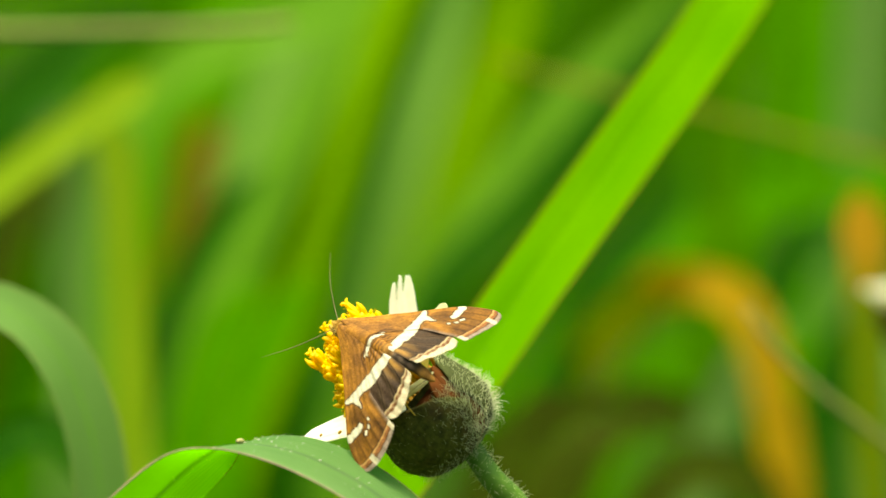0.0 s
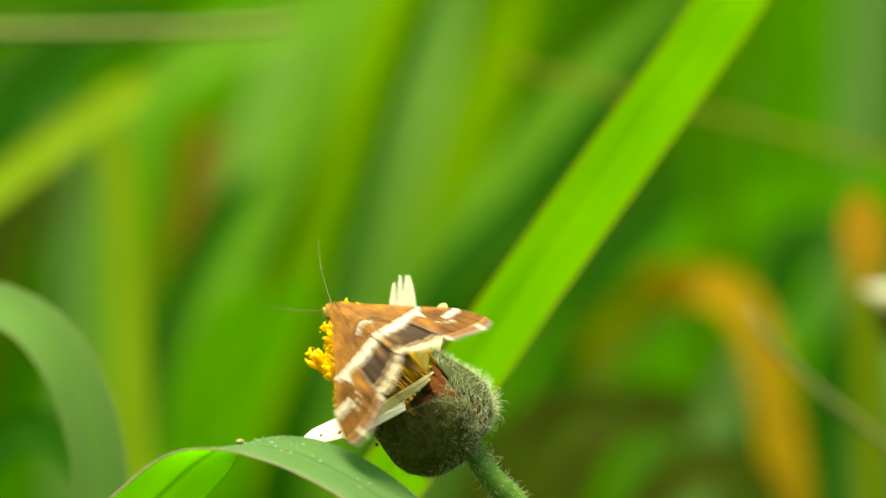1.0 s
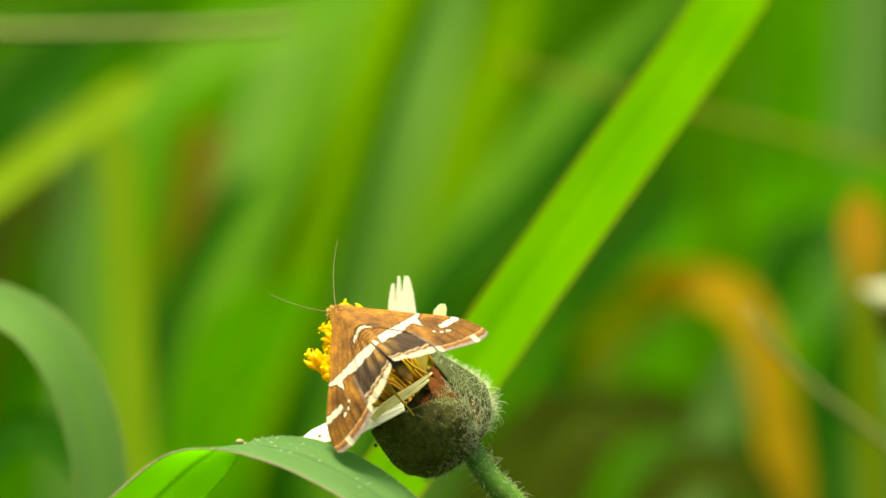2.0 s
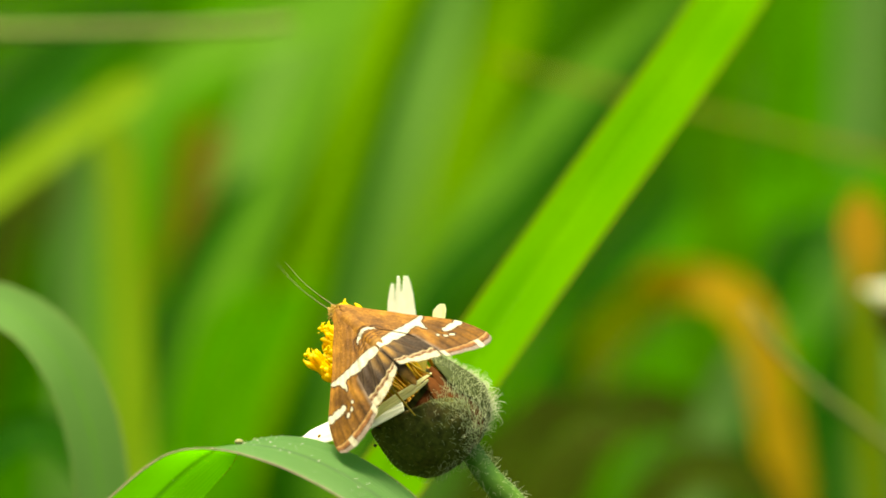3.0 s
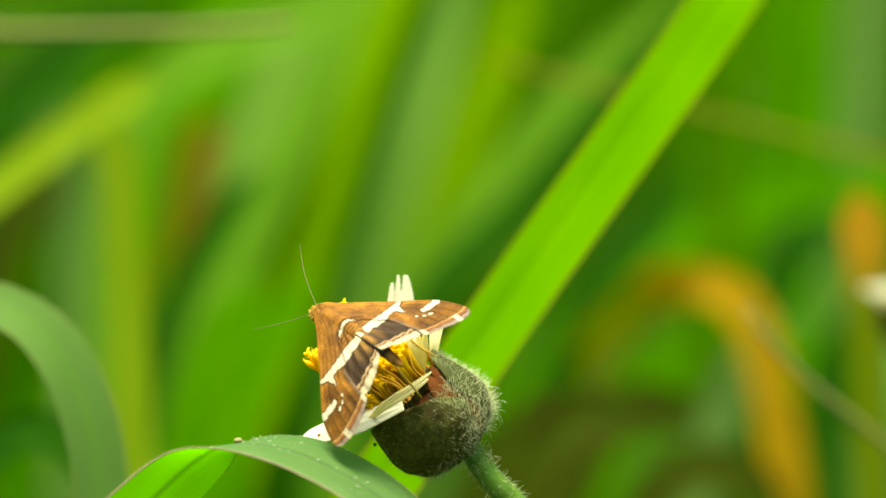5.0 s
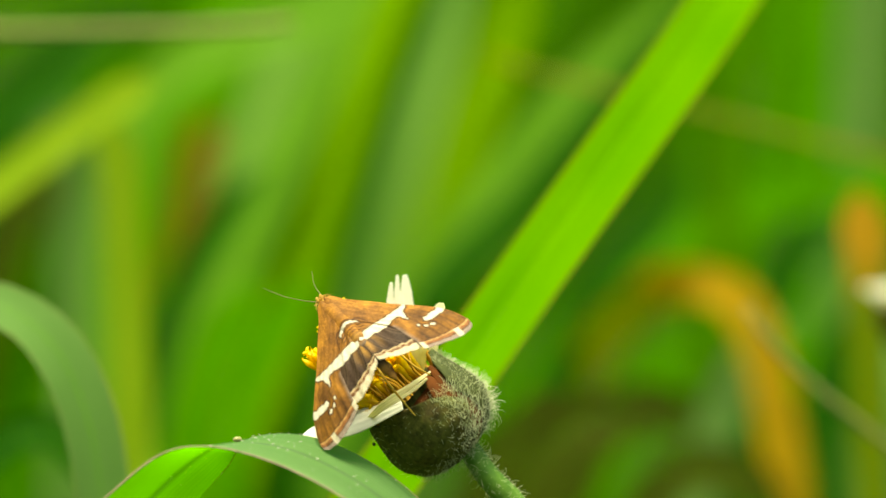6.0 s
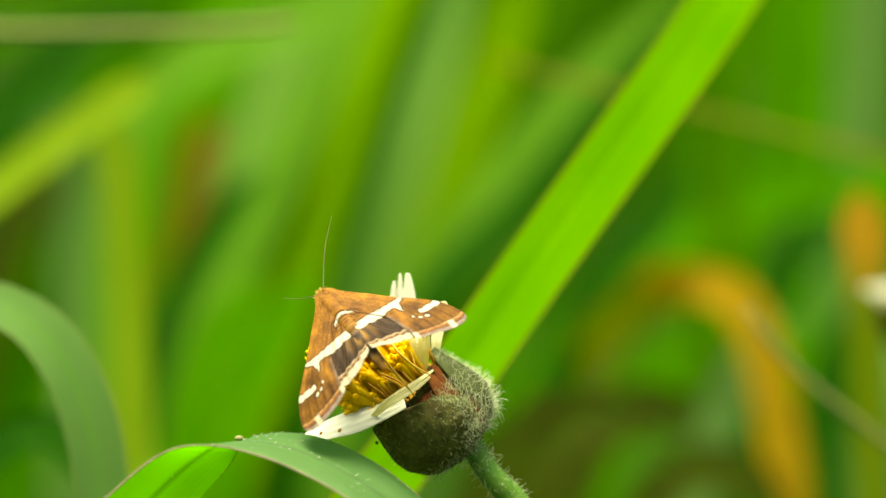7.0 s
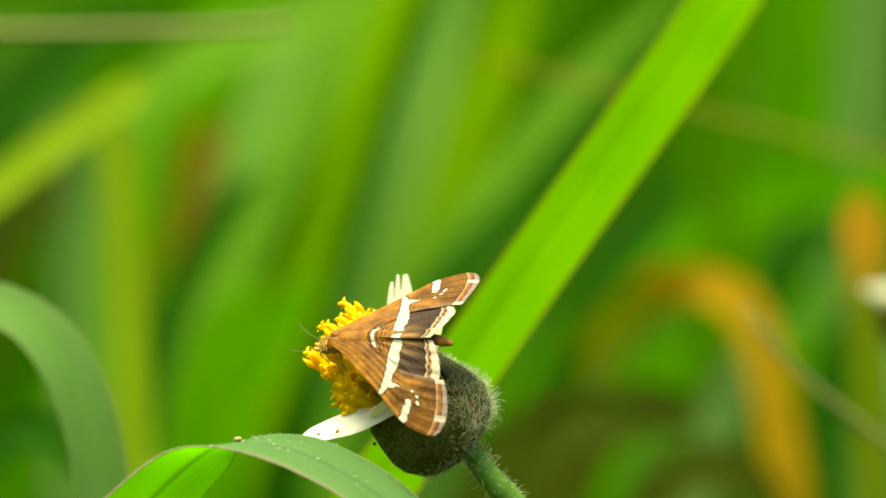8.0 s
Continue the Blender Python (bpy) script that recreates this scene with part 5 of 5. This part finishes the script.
    walk(HIND[1], [(0, hinge(-1, 20.1, -3.9)), (0.1, hinge(-1, 20.1, -3.9)), (0.2333, hinge(-1, 20.1, -3.9)), (0.3, hinge(-1, 21.0, -4.9)), (0.5, hinge(-1, 21.0, -4.9)), (0.9, hinge(-1, 21.0, -4.9)), (0.9667, hinge(-1, 22.4, -0.1)), (1, hinge(-1, 20.5, 2.9)), (1.033, hinge(-1, 18.4, 0.0)), (1.1, hinge(-1, 19.2, -2.2)), (1.5, hinge(-1, 19.2, -2.2)), (1.7, hinge(-1, 19.2, -2.2)), (2.8, hinge(-1, 16.3, -1.0)), (3, hinge(-1, 16.3, -1.0)), (3.5, hinge(-1, 16.3, -1.0)), (3.6, hinge(-1, 17.9, -1.3)), (3.7, hinge(-1, 19.5, -1.6)), (3.9, hinge(-1, 19.5, -1.6)), (4, hinge(-1, 19.5, -1.6)), (4.5, hinge(-1, 18.9, -3.1)), (4.7, hinge(-1, 18.9, -3.1)), (5.8, hinge(-1, 15.4, 0.7)), (6, hinge(-1, 15.4, 0.7)), (6.5, hinge(-1, 14.7, 0.8)), (6.6, hinge(-1, 13.0, 0.9)), (6.7, hinge(-1, 10.5, 1.1)), (6.8, hinge(-1, 10.5, 1.1)), (6.9, hinge(-1, 10.0, 1.3)), (7, hinge(-1, 9.6, 1.5)), (7.25, hinge(-1, 9.6, 1.5)), (7.4, hinge(-1, 10.5, 1.1)), (7.5, hinge(-1, 10.5, 1.1)), (7.6, hinge(-1, 9.8, -0.6)), (7.7, hinge(-1, 14.6, -1.3)), (7.8, hinge(-1, 13.7, -2.4)), (8, hinge(-1, 13.7, -2.4))])
    walk(FEELERS[0], [(0, aim(1, -0.70, 0.66, 0.16)), (0.3, aim(1, -0.25, 0.94, 0.02)), (0.5, aim(1, -0.03, 0.91, -0.32)), (0.8, aim(1, -0.61, 0.75, 0.04)), (1, aim(1, -0.79, 0.50, 0.28)), (1.5, aim(1, -0.36, 0.71, -0.49)), (1.7, aim(1, -0.73, 0.62, 0.11)), (2.8, aim(1, -0.75, 0.57, 0.26)), (3, aim(1, -0.96, -0.08, 0.18)), (3.5, aim(1, -0.62, 0.74, 0.12)), (4, aim(1, -0.85, 0.44, 0.14)), (4.5, aim(1, -0.85, 0.41, 0.21)), (4.7, aim(1, -0.84, 0.43, 0.22)), (5.8, aim(1, -0.74, 0.63, 0.08)), (6, aim(1, -0.81, 0.10, -0.40)), (6.5, aim(1, -0.73, 0.64, 0.14)), (7, aim(1, -0.71, 0.62, 0.27)), (7.4, aim(1, -0.81, 0.53, 0.00)), (7.5, aim(1, -0.93, 0.18, 0.08)), (7.6, aim(1, -0.80, 0.55, 0.05)), (7.8, aim(1, -0.82, 0.51, 0.08)), (8, aim(1, -0.60, 0.55, -0.43))])
    walk(FEELERS[1], [(0, aim(-1, -0.63, -0.88, 0.02)), (0.3, aim(-1, -0.83, -0.37, -0.31)), (0.5, aim(-1, -0.96, -0.11, 0.01)), (0.8, aim(-1, -0.85, -0.46, -0.15)), (1, aim(-1, -0.88, -0.33, -0.18)), (1.5, aim(-1, -0.92, -0.30, 0.06)), (1.7, aim(-1, -0.82, -0.51, -0.06)), (2.8, aim(-1, -0.81, 0.48, 0.25)), (3, aim(-1, -0.94, -0.11, 0.28)), (3.5, aim(-1, -0.79, -0.53, -0.16)), (4, aim(-1, -0.80, -0.55, 0.11)), (4.5, aim(-1, -0.82, -0.54, 0.03)), (4.7, aim(-1, -0.74, -0.57, -0.24)), (5.8, aim(-1, -0.85, -0.46, 0.07)), (6, aim(-1, -0.86, -0.39, -0.09)), (6.5, aim(-1, -0.80, -0.52, -0.07)), (7, aim(-1, -0.76, -0.32, -0.40)), (7.4, aim(-1, -0.88, 0.38, 0.00)), (7.5, aim(-1, -0.82, -0.10, -0.42)), (7.6, aim(-1, -0.67, 0.09, -0.62)), (7.8, aim(-1, -0.70, 0.30, -0.52)), (8, aim(-1, -0.71, 0.30, -0.51))])
    # the planted hind legs hold their place until the moth shuffles round
    shift = {7.6: (-0.3, 0.4), 7.7: (-0.5, 1.2), 7.8: (-0.5, 1.4), 8.0: (-0.5, 1.4)}
    for ob, up in zip(PLANTED, (1.2, 0.0)):
        walk(ob, [(t, m.inverted() @ Matrix.Translation(Vector((shift.get(t, (0, 0))[0], 0.0, shift.get(t, (0, 0))[1] + (up if t > 6.65 else 0.0))) * MM)) for t, m in perch])
    # the plants nod a little under the moth's weight
    sway = [(0, 0, 0), (1.0, 0, 0), (1.5, -1, -1.2), (3.0, -3, -1.5), (3.5, -3.2, -0.8), (4.5, -3.3, -0.3), (6.0, -5, 0.8), (6.5, -7, 1.5), (6.8, 0, 3.5), (7.5, 0, 3.2), (8.0, -4, 1.6)]
    walk(DAISY, [(t, Matrix.Translation((0.01 + x * S, 0, z * S))) for t, x, z in sway])
    home = FRONT_LEAF.matrix_basis.copy()
    walk(FRONT_LEAF, [(t, Matrix.Translation((x * S, 0, z * S)) @ home) for t, x, z in
                      ((0, 0, 0), (1.0, 0, -1), (3.0, -2, -1), (4.5, -3, 0), (6.0, -5, 3), (6.5, -6, 4), (7.0, -2, 5), (7.5, -2, 4), (8.0, -4, 3))])
    home_blade = MAIN_BLADE.matrix_basis.copy()
    walk(MAIN_BLADE, [(t, home_blade @ Matrix.Rotation(radians(a), 4, "Y")) for t, a in ((0, 0.01), (1.5, 0.01), (3.0, -0.01), (4.0, -0.03), (4.5, -0.05), (6.0, -0.075), (8.0, -0.07))])


motions()
